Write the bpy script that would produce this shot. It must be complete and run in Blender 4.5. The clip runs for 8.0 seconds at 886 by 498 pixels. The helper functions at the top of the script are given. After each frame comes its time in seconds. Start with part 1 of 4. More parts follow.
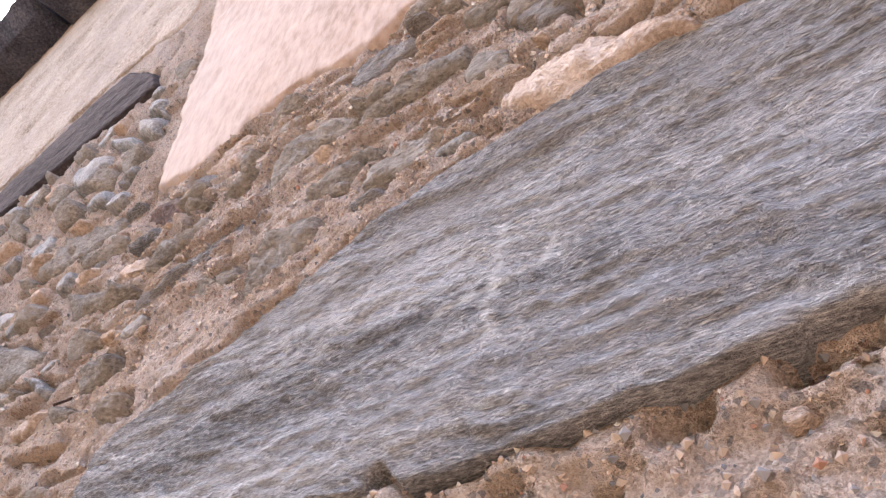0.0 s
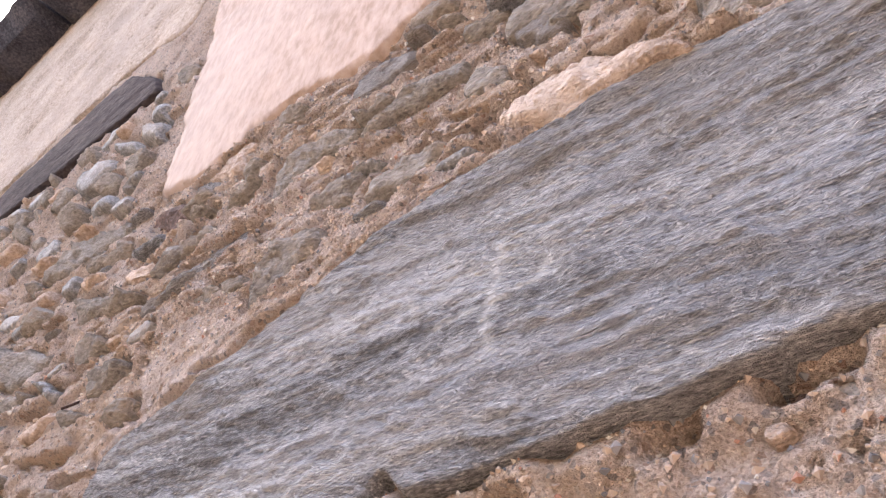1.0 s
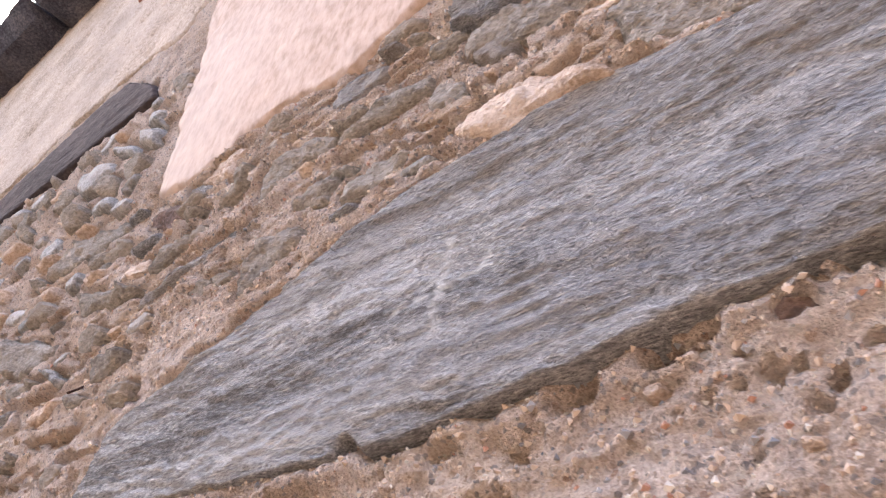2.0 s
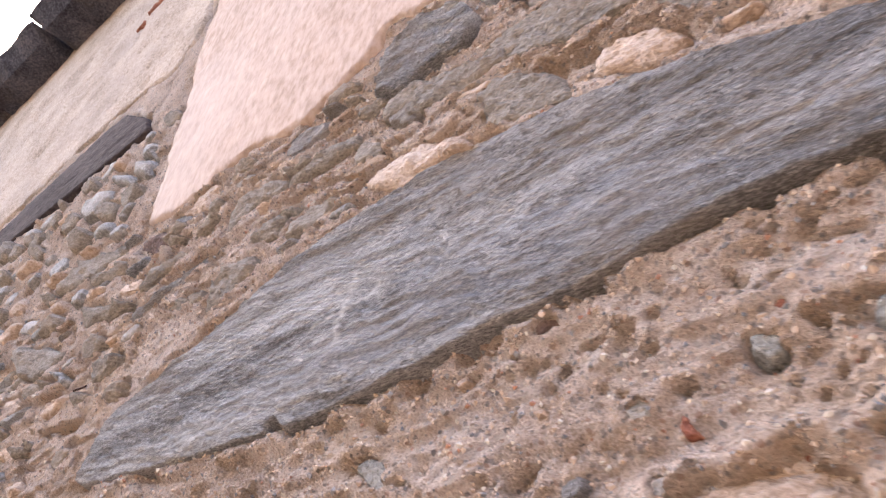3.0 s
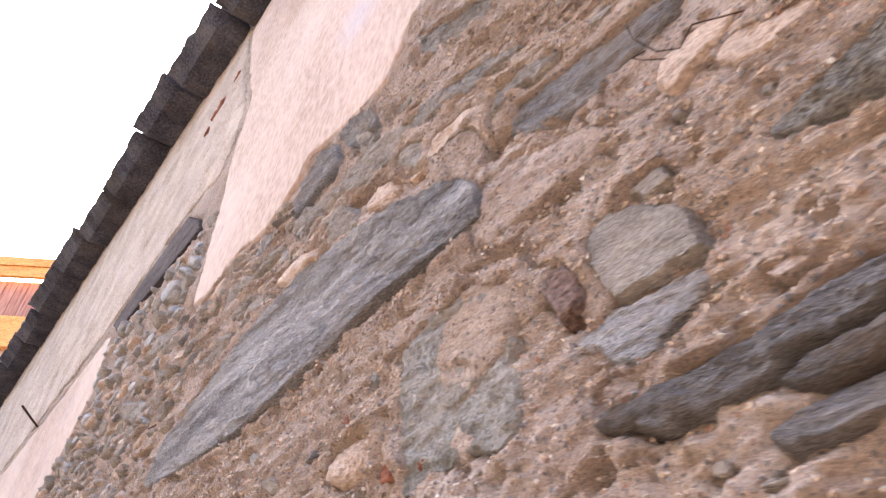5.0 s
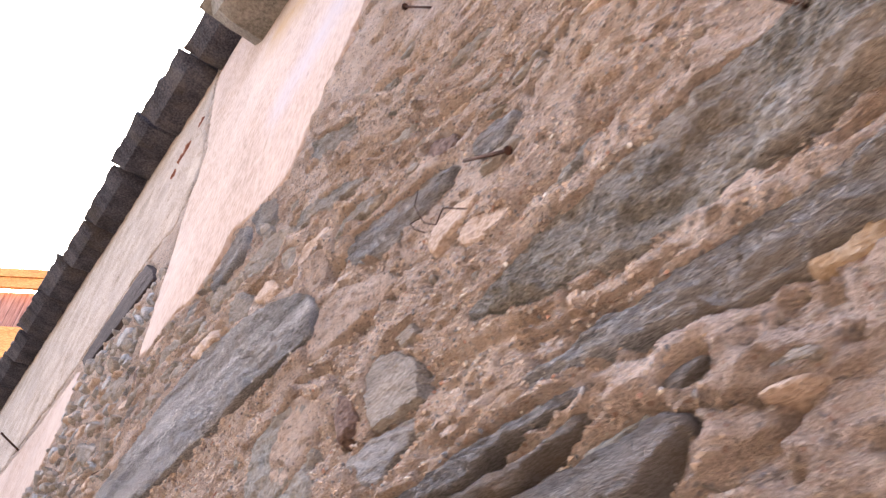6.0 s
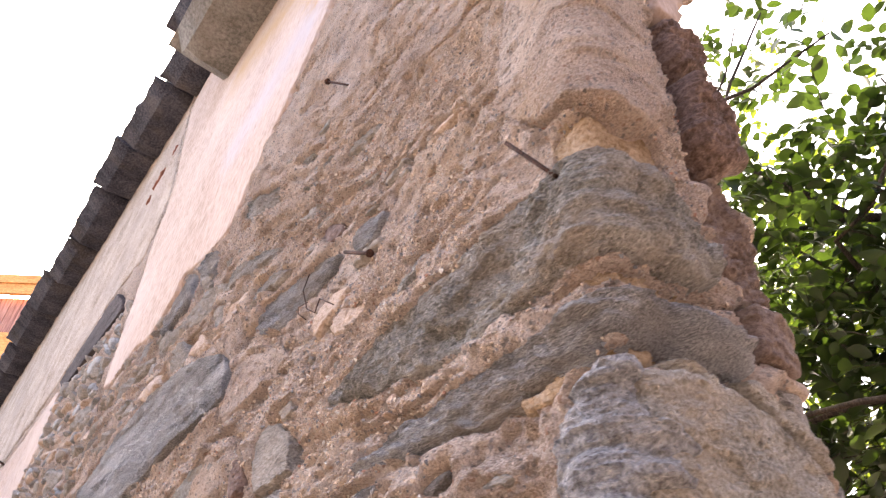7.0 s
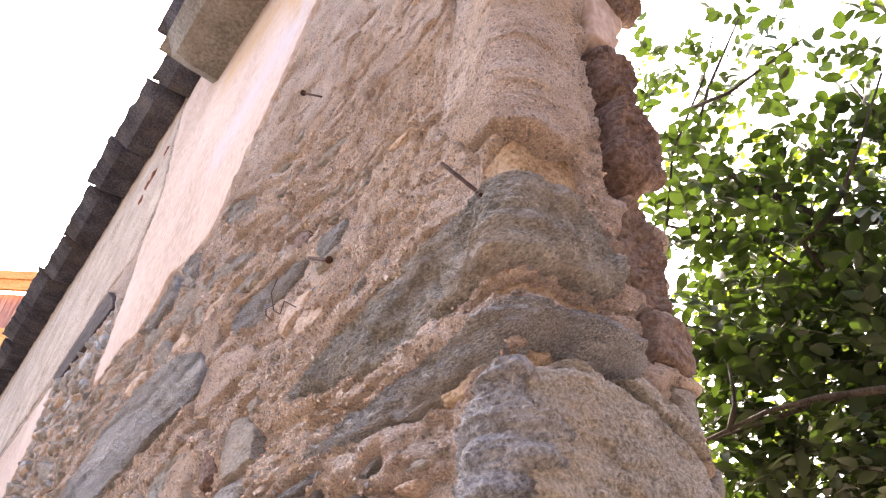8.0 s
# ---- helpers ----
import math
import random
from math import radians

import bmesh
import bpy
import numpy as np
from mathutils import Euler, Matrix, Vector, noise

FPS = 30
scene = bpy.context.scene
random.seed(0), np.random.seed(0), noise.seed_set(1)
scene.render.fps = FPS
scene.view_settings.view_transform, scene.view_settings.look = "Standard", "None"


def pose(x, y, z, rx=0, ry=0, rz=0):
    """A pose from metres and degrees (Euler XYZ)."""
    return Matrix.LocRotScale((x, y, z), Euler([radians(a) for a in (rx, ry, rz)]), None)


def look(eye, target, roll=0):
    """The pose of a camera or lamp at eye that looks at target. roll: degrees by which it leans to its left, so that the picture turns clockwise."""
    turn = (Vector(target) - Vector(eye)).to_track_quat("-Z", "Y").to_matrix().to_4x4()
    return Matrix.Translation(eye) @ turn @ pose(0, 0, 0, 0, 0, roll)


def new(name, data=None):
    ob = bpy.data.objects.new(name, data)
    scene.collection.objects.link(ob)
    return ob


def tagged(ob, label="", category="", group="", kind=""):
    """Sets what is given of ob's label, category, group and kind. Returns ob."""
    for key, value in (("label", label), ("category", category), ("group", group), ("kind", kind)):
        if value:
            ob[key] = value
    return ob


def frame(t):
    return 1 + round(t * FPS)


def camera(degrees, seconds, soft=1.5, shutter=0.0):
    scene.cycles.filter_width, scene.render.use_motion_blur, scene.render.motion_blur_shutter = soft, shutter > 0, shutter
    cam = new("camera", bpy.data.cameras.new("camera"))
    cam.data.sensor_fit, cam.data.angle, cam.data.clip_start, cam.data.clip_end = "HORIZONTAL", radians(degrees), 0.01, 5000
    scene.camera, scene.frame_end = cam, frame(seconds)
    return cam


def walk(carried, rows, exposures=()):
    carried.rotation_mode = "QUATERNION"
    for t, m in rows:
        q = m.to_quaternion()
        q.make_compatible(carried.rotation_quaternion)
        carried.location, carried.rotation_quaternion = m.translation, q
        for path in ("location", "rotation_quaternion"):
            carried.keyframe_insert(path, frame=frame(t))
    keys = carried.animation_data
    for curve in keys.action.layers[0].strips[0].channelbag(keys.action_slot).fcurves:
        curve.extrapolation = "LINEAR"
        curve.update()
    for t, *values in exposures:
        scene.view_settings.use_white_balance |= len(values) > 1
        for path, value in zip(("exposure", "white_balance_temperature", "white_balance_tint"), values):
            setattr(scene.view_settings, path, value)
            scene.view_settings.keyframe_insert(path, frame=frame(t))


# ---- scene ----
cam = camera(59.9, 8.0, soft=1.25, shutter=0.3)
PATH = [
    (0, (0.018, -0.231, 1.542), (-0.978, 0.877, 2.876), 4.3),
    (0.5, (0.020, -0.234, 1.5425), (-0.977, 0.878, 2.873), 4.3),
    (1, (0.028, -0.244, 1.54), (-0.97, 0.871, 2.867), 4.3),
    (1.2, (0.035, -0.248, 1.536), (-0.961, 0.866, 2.865), 4.3),
    (2.3, (0.108, -0.273, 1.481), (-0.888, 0.85, 2.803), 3.8),
    (2.5, (0.137, -0.282, 1.468), (-0.866, 0.836, 2.789), 3.9),
    (3, (0.222, -0.312, 1.422), (-0.789, 0.802, 2.74), 3.7),
    (3.5, (0.31, -0.317, 1.373), (-0.74, 0.763, 2.689), 3.0),
    (4, (0.424, -0.315, 1.324), (-0.723, 0.681, 2.626), 3.0),
    (4.2, (0.469, -0.314, 1.311), (-0.714, 0.641, 2.61), 3.1),
    (5.3, (0.759, -0.298, 1.25), (-0.498, 0.551, 2.554), 4.3),
    (5.5, (0.809, -0.292, 1.252), (-0.447, 0.559, 2.555), 4.1),
    (6, (0.931, -0.28, 1.261), (-0.326, 0.57, 2.564), 4.1),
    (6.5, (1.036, -0.269, 1.27), (-0.224, 0.582, 2.57), 3.9),
    (7, (1.112, -0.261, 1.268), (-0.149, 0.591, 2.565), 3.8),
    (7.5, (1.161, -0.259, 1.251), (-0.103, 0.597, 2.544), 3.8),
    (8, (1.186, -0.256, 1.237), (-0.077, 0.604, 2.527), 3.8),
]
walk(cam, [(t, look(eye, target, roll)) for t, eye, target, roll in PATH],
     exposures=((0.0, 3.45, 6840, 17), (8.0, 3.45, 6840, 17)))

# ---- sky and sun: bright hazy day, the wall in shade, the sun behind it ----
world = bpy.data.worlds.new("sky")
scene.world = world
world.use_nodes = True
wn = world.node_tree
sky = wn.nodes.new("ShaderNodeTexSky")
sky.sky_type = 'NISHITA'
sky.sun_disc = False
sky.sun_elevation = radians(42)
sky.sun_rotation = radians(-68)
sky.air_density, sky.dust_density, sky.ozone_density = 1.0, 7.0, 0.6
wn.links.new(sky.outputs[0], wn.nodes["Background"].inputs[0])
wn.nodes["Background"].inputs[1].default_value = 0.15
sun = new("sun", bpy.data.lights.new("sun", 'SUN'))
sun.data.energy, sun.data.angle, sun.data.color = 3.0, radians(0.6), (1.0, 0.93, 0.82)
sun.matrix_world = look((0, 0, 0), (0.69, -0.28, -0.67))


# ---- noise on arrays ----
def hash2(i, j, seed):
    n = (i.astype(np.int64) * 374761393 + j.astype(np.int64) * 668265263 + seed * 974634721) & 0xFFFFFFFF
    n = ((n ^ (n >> 13)) * 1274126177) & 0xFFFFFFFF
    n = (n ^ (n >> 16)) & 0xFFFFFF
    return n / float(0xFFFFFF) * 2 - 1


def vnoise(x, y, seed=0):
    """Smooth value noise on a lattice of step 1, -1 to 1."""
    i, j = np.floor(x), np.floor(y)
    u, v = x - i, y - j
    u, v = u * u * u * (u * (6 * u - 15) + 10), v * v * v * (v * (6 * v - 15) + 10)
    a, b = hash2(i, j, seed), hash2(i + 1, j, seed)
    c, d = hash2(i, j + 1, seed), hash2(i + 1, j + 1, seed)
    return a + (b - a) * u + (c - a) * v + (a - b - c + d) * u * v


def fbm(x, y, seed=0, octaves=4, gain=0.5):
    total, amp, norm = 0.0, 1.0, 0.0
    for k in range(octaves):
        ca, sa = math.cos(0.6 * k), math.sin(0.6 * k)
        total = total + amp * vnoise((ca * x - sa * y) * 2 ** k + 17.3 * k, (sa * x + ca * y) * 2 ** k, seed + k)
        norm += amp
        amp *= gain
    return total / norm


def ridge(x, y, seed=0, octaves=3):
    total, amp, norm = 0.0, 1.0, 0.0
    for k in range(octaves):
        total = total + amp * (1 - 2 * np.abs(vnoise(x * 2 ** k, y * 2 ** k, seed + k)))
        norm += amp
        amp *= 0.5
    return total / norm


def cells(x, y, seed=0, crack=0.22):
    """Broken faces: a tilted plane in each irregular cell of about size 1, about -1.5 to 1.5."""
    i, j = np.floor(x), np.floor(y)
    f1, f2 = np.full(x.shape, 9.0), np.full(x.shape, 9.0)
    h1, h2 = np.zeros(x.shape), np.zeros(x.shape)
    for di in (-1, 0, 1):
        for dj in (-1, 0, 1):
            ci, cj = i + di, j + dj
            u, v = x - ci - 0.5 - 0.45 * hash2(ci, cj, seed), y - cj - 0.5 - 0.45 * hash2(ci, cj, seed + 1)
            far = np.hypot(u, v)
            h = 0.6 * hash2(ci, cj, seed + 2) + 0.9 * hash2(ci, cj, seed + 3) * u + 0.9 * hash2(ci, cj, seed + 4) * v
            first, second = far < f1, (far >= f1) & (far < f2)
            f2, h2 = np.where(first, f1, np.where(second, far, f2)), np.where(first, h1, np.where(second, h, h2))
            f1, h1 = np.where(first, far, f1), np.where(first, h, h1)
    w = np.clip((f2 - f1) / crack, 0, 1)
    return h1 * (0.5 + 0.5 * w) + h2 * (0.5 - 0.5 * w)


def smooth(a, b, v):
    w = np.clip((v - a) / (b - a), 0, 1)
    return w * w * (3 - 2 * w)


def chaikin(pts):
    out = []
    for k in range(len(pts)):
        p, q = pts[k], pts[(k + 1) % len(pts)]
        out += [(0.87 * p[0] + 0.13 * q[0], 0.87 * p[1] + 0.13 * q[1]), (0.13 * p[0] + 0.87 * q[0], 0.13 * p[1] + 0.87 * q[1])]
    return out


def inside_distance(pts, X, Z):
    """Distance to a polygon's edge, positive inside."""
    best = np.full(X.shape, 1e9)
    odd = np.zeros(X.shape, bool)
    for k in range(len(pts)):
        (ax, az), (bx, bz) = pts[k], pts[(k + 1) % len(pts)]
        dx, dz = bx - ax, bz - az
        w = np.clip(((X - ax) * dx + (Z - az) * dz) / (dx * dx + dz * dz + 1e-12), 0, 1)
        best = np.minimum(best, np.hypot(X - ax - w * dx, Z - az - w * dz))
        if abs(dz) > 1e-9:
            odd ^= ((az > Z) != (bz > Z)) & (X < dx * (Z - az) / dz + ax)
    return np.where(odd, best, -best)


# ---- the wall's sheet: s runs along the front, round the corner and along the end ----
XA, RC, DEPTH = 0.862, 0.018, 0.175
S1 = XA + RC * math.pi / 2
S2 = S1 + DEPTH - 2 * RC
S3 = S2 + RC * math.pi / 2


def sheet(S, Z, H):
    """Place of the wall's face at s, z, raised by h."""
    a = np.clip((S - XA) / RC, 0, math.pi / 2)
    b = np.clip((S - S2) / RC, 0, math.pi / 2)
    t = a + b
    x = np.minimum(S, XA) + RC * np.sin(a) - RC * (1 - np.cos(b)) - np.maximum(S - S3, 0)
    y = RC * (1 - np.cos(a)) + np.clip(S - S1, 0, S2 - S1) + RC * np.sin(b) + 0.009 * smooth(0.28, 0.46, S)
    return np.stack([x + H * np.sin(t), y - H * np.cos(t), Z], -1)


def grid_mesh(name, P, keep=None):
    """A mesh from a lattice of places, with the cells that are kept."""
    n, m = P.shape[:2]
    idx = np.arange(n * m).reshape(n, m)
    quads = np.stack([idx[:-1, :-1], idx[1:, :-1], idx[1:, 1:], idx[:-1, 1:]], -1).reshape(-1, 4)
    verts = P.reshape(-1, 3)
    if keep is not None:
        k = keep.reshape(-1)
        quads = quads[k[quads].any(1)]
        used = np.unique(quads)
        remap = np.zeros(n * m, int)
        remap[used] = np.arange(len(used))
        verts, quads = verts[used], remap[quads]
    me = bpy.data.meshes.new(name)
    me.vertices.add(len(verts))
    me.vertices.foreach_set("co", np.ascontiguousarray(verts, dtype=np.float32).ravel())
    me.loops.add(len(quads) * 4)
    me.loops.foreach_set("vertex_index", quads.ravel().astype(np.int32))
    me.polygons.add(len(quads))
    me.polygons.foreach_set("loop_start", np.arange(0, len(quads) * 4, 4, dtype=np.int32))
    me.polygons.foreach_set("use_smooth", np.ones(len(quads), bool))
    me.update(calc_edges=True)
    me.validate()
    return me


# ---- materials ----
def node(nt, kind, **values):
    n = nt.nodes.new(kind)
    for key, value in values.items():
        n.inputs[key].default_value = value
    return n


def rock(name, dark, mid, light, stretch=(1, 1, 1), scale=14.0, grain=260.0, bump=0.35, rough=0.9, stain=None, stain_amount=0.3, specks=0.0, speck_scale=170.0, veins=0.0):
    m = bpy.data.materials.new(name)
    m.use_nodes = True
    nt = m.node_tree
    link = nt.links.new
    bsdf = nt.nodes["Principled BSDF"]
    bsdf.inputs["Roughness"].default_value = rough
    bsdf.inputs["Specular IOR Level"].default_value = 0.2
    tc = nt.nodes.new("ShaderNodeTexCoord")
    info = nt.nodes.new("ShaderNodeObjectInfo")
    shift = nt.nodes.new("ShaderNodeVectorMath")
    shift.operation = 'MULTIPLY_ADD'
    link(info.outputs["Random"], shift.inputs[0])
    shift.inputs[1].default_value = (7.1, 3.3, 5.7)
    link(tc.outputs["Object"], shift.inputs[2])
    mp = nt.nodes.new("ShaderNodeMapping")
    mp.inputs["Scale"].default_value = stretch
    link(shift.outputs[0], mp.inputs["Vector"])
    big = node(nt, "ShaderNodeTexNoise", Scale=scale, Detail=6.0, Roughness=0.62)
    fine = node(nt, "ShaderNodeTexNoise", Scale=grain, Detail=3.0, Roughness=0.7)
    link(mp.outputs[0], big.inputs["Vector"])
    link(mp.outputs[0], fine.inputs["Vector"])
    add = nt.nodes.new("ShaderNodeMix")
    add.data_type = 'FLOAT'
    add.inputs[0].default_value = 0.58
    link(big.outputs[0], add.inputs[2])
    link(fine.outputs[0], add.inputs[3])
    ramp = nt.nodes.new("ShaderNodeValToRGB")
    e = ramp.color_ramp.elements
    e[0].position, e[0].color = 0.40, (*dark, 1)
    e[1].position, e[1].color = 0.61, (*light, 1)
    k = e.new(0.5)
    k.color = (*mid, 1)
    link(add.outputs[0], ramp.inputs[0])
    col = ramp.outputs[0]
    if stain:
        blot = node(nt, "ShaderNodeTexNoise", Scale=scale * 0.55, Detail=4.0, Roughness=0.6)
        off = nt.nodes.new("ShaderNodeVectorMath")
        off.inputs[1].default_value = (3.1, 8.2, 1.7)
        link(shift.outputs[0], off.inputs[0])
        link(off.outputs[0], blot.inputs["Vector"])
        cut = nt.nodes.new("ShaderNodeMapRange")
        cut.inputs["From Min"].default_value, cut.inputs["From Max"].default_value = 0.5, 0.68
        cut.inputs["To Max"].default_value = stain_amount
        link(blot.outputs[0], cut.inputs["Value"])
        mix = nt.nodes.new("ShaderNodeMix")
        mix.data_type = 'RGBA'
        mix.inputs[7].default_value = (*stain, 1)
        link(cut.outputs[0], mix.inputs[0])
        link(col, mix.inputs[6])
        col = mix.outputs[2]
    if specks:
        vor = node(nt, "ShaderNodeTexVoronoi", Scale=speck_scale)
        link(shift.outputs[0], vor.inputs["Vector"])
        sep = nt.nodes.new("ShaderNodeSeparateColor")
        link(vor.outputs["Color"], sep.inputs[0])
        pick = nt.nodes.new("ShaderNodeMapRange")
        pick.inputs["From Min"].default_value, pick.inputs["From Max"].default_value = 0.62, 0.95
        pick.inputs["To Max"].default_value = specks
        link(sep.outputs[0], pick.inputs["Value"])
        tone = nt.nodes.new("ShaderNodeValToRGB")
        te = tone.color_ramp.elements
        te[0].color, te[1].color = (0.10, 0.085, 0.08, 1), (0.68, 0.6, 0.52, 1)
        for pos, c in ((0.25, (0.24, 0.23, 0.24, 1)), (0.45, (0.46, 0.33, 0.24, 1)), (0.6, (0.34, 0.17, 0.11, 1)), (0.7, (0.55, 0.44, 0.34, 1))):
            te.new(pos).color = c
        link(sep.outputs[1], tone.inputs[0])
        mix = nt.nodes.new("ShaderNodeMix")
        mix.data_type = 'RGBA'
        link(pick.outputs[0], mix.inputs[0])
        link(col, mix.inputs[6])
        link(tone.outputs[0], mix.inputs[7])
        col = mix.outputs[2]
    link(col, bsdf.inputs["Base Color"])
    mid_noise = node(nt, "ShaderNodeTexNoise", Scale=grain * 0.3, Detail=6.0, Roughness=0.72)
    link(mp.outputs[0], mid_noise.inputs["Vector"])
    bmp = node(nt, "ShaderNodeBump", Strength=1.0, Distance=0.010 * bump)
    link(mid_noise.outputs[0], bmp.inputs["Height"])
    bmp2 = node(nt, "ShaderNodeBump", Strength=1.0, Distance=0.008 * bump)
    link(fine.outputs[0], bmp2.inputs["Height"])
    link(bmp.outputs[0], bmp2.inputs["Normal"])
    link(bmp2.outputs[0], bsdf.inputs["Normal"])
    return m


MATS = {
    'mortar': rock("lime_mortar", (0.41, 0.312, 0.25), (0.68, 0.538, 0.447), (0.84, 0.72, 0.63), (1, 1, 1.2), 9.0, 560.0, 0.9, 0.95, (0.58, 0.39, 0.22), 0.45, 0.7, 380.0),
    'render': rock("rough_lime_render", (0.24, 0.185, 0.14), (0.39, 0.31, 0.25), (0.50, 0.41, 0.34), (1, 1, 1), 7.0, 160.0, 0.5, 0.95, (0.36, 0.30, 0.26), 0.4),
    'plaster': rock("smooth_lime_plaster", (0.29, 0.208, 0.16), (0.40, 0.298, 0.242), (0.46, 0.358, 0.30), (1, 1, 0.4), 3.0, 90.0, 0.12, 0.9, (0.48, 0.395, 0.35), 0.5, 0.08, 90.0),
    'slate': rock("blue_grey_slate", (0.15, 0.145, 0.145), (0.38, 0.37, 0.372), (0.70, 0.685, 0.672), (0.3, 1, 2.0), 11.0, 660.0, 1.0, 0.6, (0.36, 0.29, 0.225), 0.55),
    # darker copy of the slate, with the dimness low on the wall in its colour
    'shadedslate': rock("shaded_grey_slate", (0.11, 0.102, 0.098), (0.225, 0.21, 0.205), (0.40, 0.38, 0.37), (0.3, 1, 1.8), 12.0, 700.0, 1.1, 0.65, (0.30, 0.21, 0.14), 0.5),
    'beige': rock("beige_grey_stone", (0.26, 0.22, 0.175), (0.45, 0.395, 0.33), (0.62, 0.555, 0.48), (1, 1, 1), 14.0, 340.0, 0.9, 0.9, (0.50, 0.38, 0.27), 0.4),
    'redbrown': rock("red_brown_stone", (0.085, 0.055, 0.042), (0.155, 0.105, 0.082), (0.24, 0.175, 0.14), (1, 1, 1), 18.0, 220.0, 0.4, 0.85),
    'pale': rock("pale_grey_stone", (0.26, 0.25, 0.225), (0.40, 0.39, 0.36), (0.54, 0.525, 0.49), (1, 1, 1), 14.0, 300.0, 0.9, 0.9, (0.52, 0.41, 0.32), 0.6),
    'greygreen': rock("grey_green_schist", (0.18, 0.168, 0.148), (0.37, 0.348, 0.316), (0.60, 0.565, 0.52), (0.6, 1, 1.6), 15.0, 400.0, 1.1, 0.8, (0.50, 0.385, 0.295), 0.5),
    'greybrown': rock("grey_brown_stone", (0.19, 0.165, 0.14), (0.31, 0.275, 0.24), (0.45, 0.405, 0.36), (0.6, 1, 1.6), 16.0, 300.0, 0.5, 0.85, (0.48, 0.38, 0.30), 0.4),
    'greybeige': rock("grey_beige_stone", (0.20, 0.175, 0.15), (0.30, 0.265, 0.235), (0.40, 0.36, 0.325), (1, 1, 1), 16.0, 240.0, 0.3, 0.88),
    'greypeb': rock("grey_cobble_stone", (0.17, 0.165, 0.16), (0.30, 0.29, 0.28), (0.46, 0.445, 0.43), (1, 1, 1), 16.0, 240.0, 0.45, 0.85, (0.46, 0.37, 0.29), 0.3),
    'tan': rock("tan_sandstone", (0.36, 0.265, 0.20), (0.54, 0.415, 0.33), (0.66, 0.54, 0.45), (0.8, 1, 1.2), 12.0, 280.0, 0.45, 0.92, (0.50, 0.34, 0.19), 0.3),
    'bluerough': rock("rough_blue_grey_stone", (0.15, 0.145, 0.15), (0.31, 0.305, 0.32), (0.52, 0.51, 0.51), (1, 1, 1), 22.0, 300.0, 0.8, 0.7, (0.36, 0.3, 0.24), 0.4),
    'ochre': rock("shaded_ochre_lime", (0.28, 0.185, 0.105), (0.44, 0.315, 0.205), (0.56, 0.43, 0.31), (1, 1, 1), 14.0, 260.0, 0.5, 0.92),
    'brown': rock("brown_red_stone", (0.07, 0.045, 0.035), (0.14, 0.092, 0.075), (0.23, 0.16, 0.135), (1, 1, 1), 18.0, 200.0, 0.4, 0.85),
    'red': rock("red_brick_fragment", (0.17, 0.06, 0.04), (0.28, 0.11, 0.07), (0.37, 0.19, 0.13), (1, 1, 1), 30.0, 260.0, 0.4, 0.9),
    # brown lintel slate, darkened further for the shade on a down-facing side
    'darkwood': rock("shade_darkened_lintel", (0.022, 0.016, 0.016), (0.042, 0.031, 0.031), (0.075, 0.056, 0.054), (0.5, 1, 2), 10.0, 120.0, 0.4, 0.85),
    'roof': rock("dark_roof_slate", (0.026, 0.026, 0.036), (0.06, 0.06, 0.078), (0.12, 0.117, 0.13), (1, 1, 1.5), 9.0, 120.0, 0.4, 0.75, (0.12, 0.09, 0.05), 0.3),
    'soffit': rock("weathered_cement", (0.13, 0.125, 0.11), (0.21, 0.20, 0.18), (0.29, 0.275, 0.25), (1, 1, 1), 8.0, 90.0, 0.3, 0.9, (0.14, 0.10, 0.07), 0.4),
    'rust': rock("rusty_iron", (0.03, 0.015, 0.01), (0.07, 0.035, 0.025), (0.14, 0.07, 0.05), (1, 1, 1), 60.0, 400.0, 0.4, 0.8),
    'fascia': rock("orange_varnished_timber", (0.42, 0.17, 0.05), (0.58, 0.26, 0.08), (0.70, 0.36, 0.13), (3, 3, 14), 1.0, 8.0, 0.1, 0.6),
    'cladding': rock("red_brown_timber_cladding", (0.20, 0.09, 0.07), (0.30, 0.15, 0.12), (0.38, 0.21, 0.17), (6, 6, 0.5), 1.0, 8.0, 0.1, 0.8),
    'ground': rock("packed_earth_ground", (0.135, 0.105, 0.08), (0.22, 0.172, 0.13), (0.31, 0.25, 0.195), (1, 1, 1), 2.0, 40.0, 0.4, 0.95),
    'bark': rock("grey_brown_bark", (0.015, 0.011, 0.008), (0.032, 0.025, 0.019), (0.065, 0.052, 0.04), (3, 3, 0.6), 14.0, 90.0, 0.6, 0.9),
}


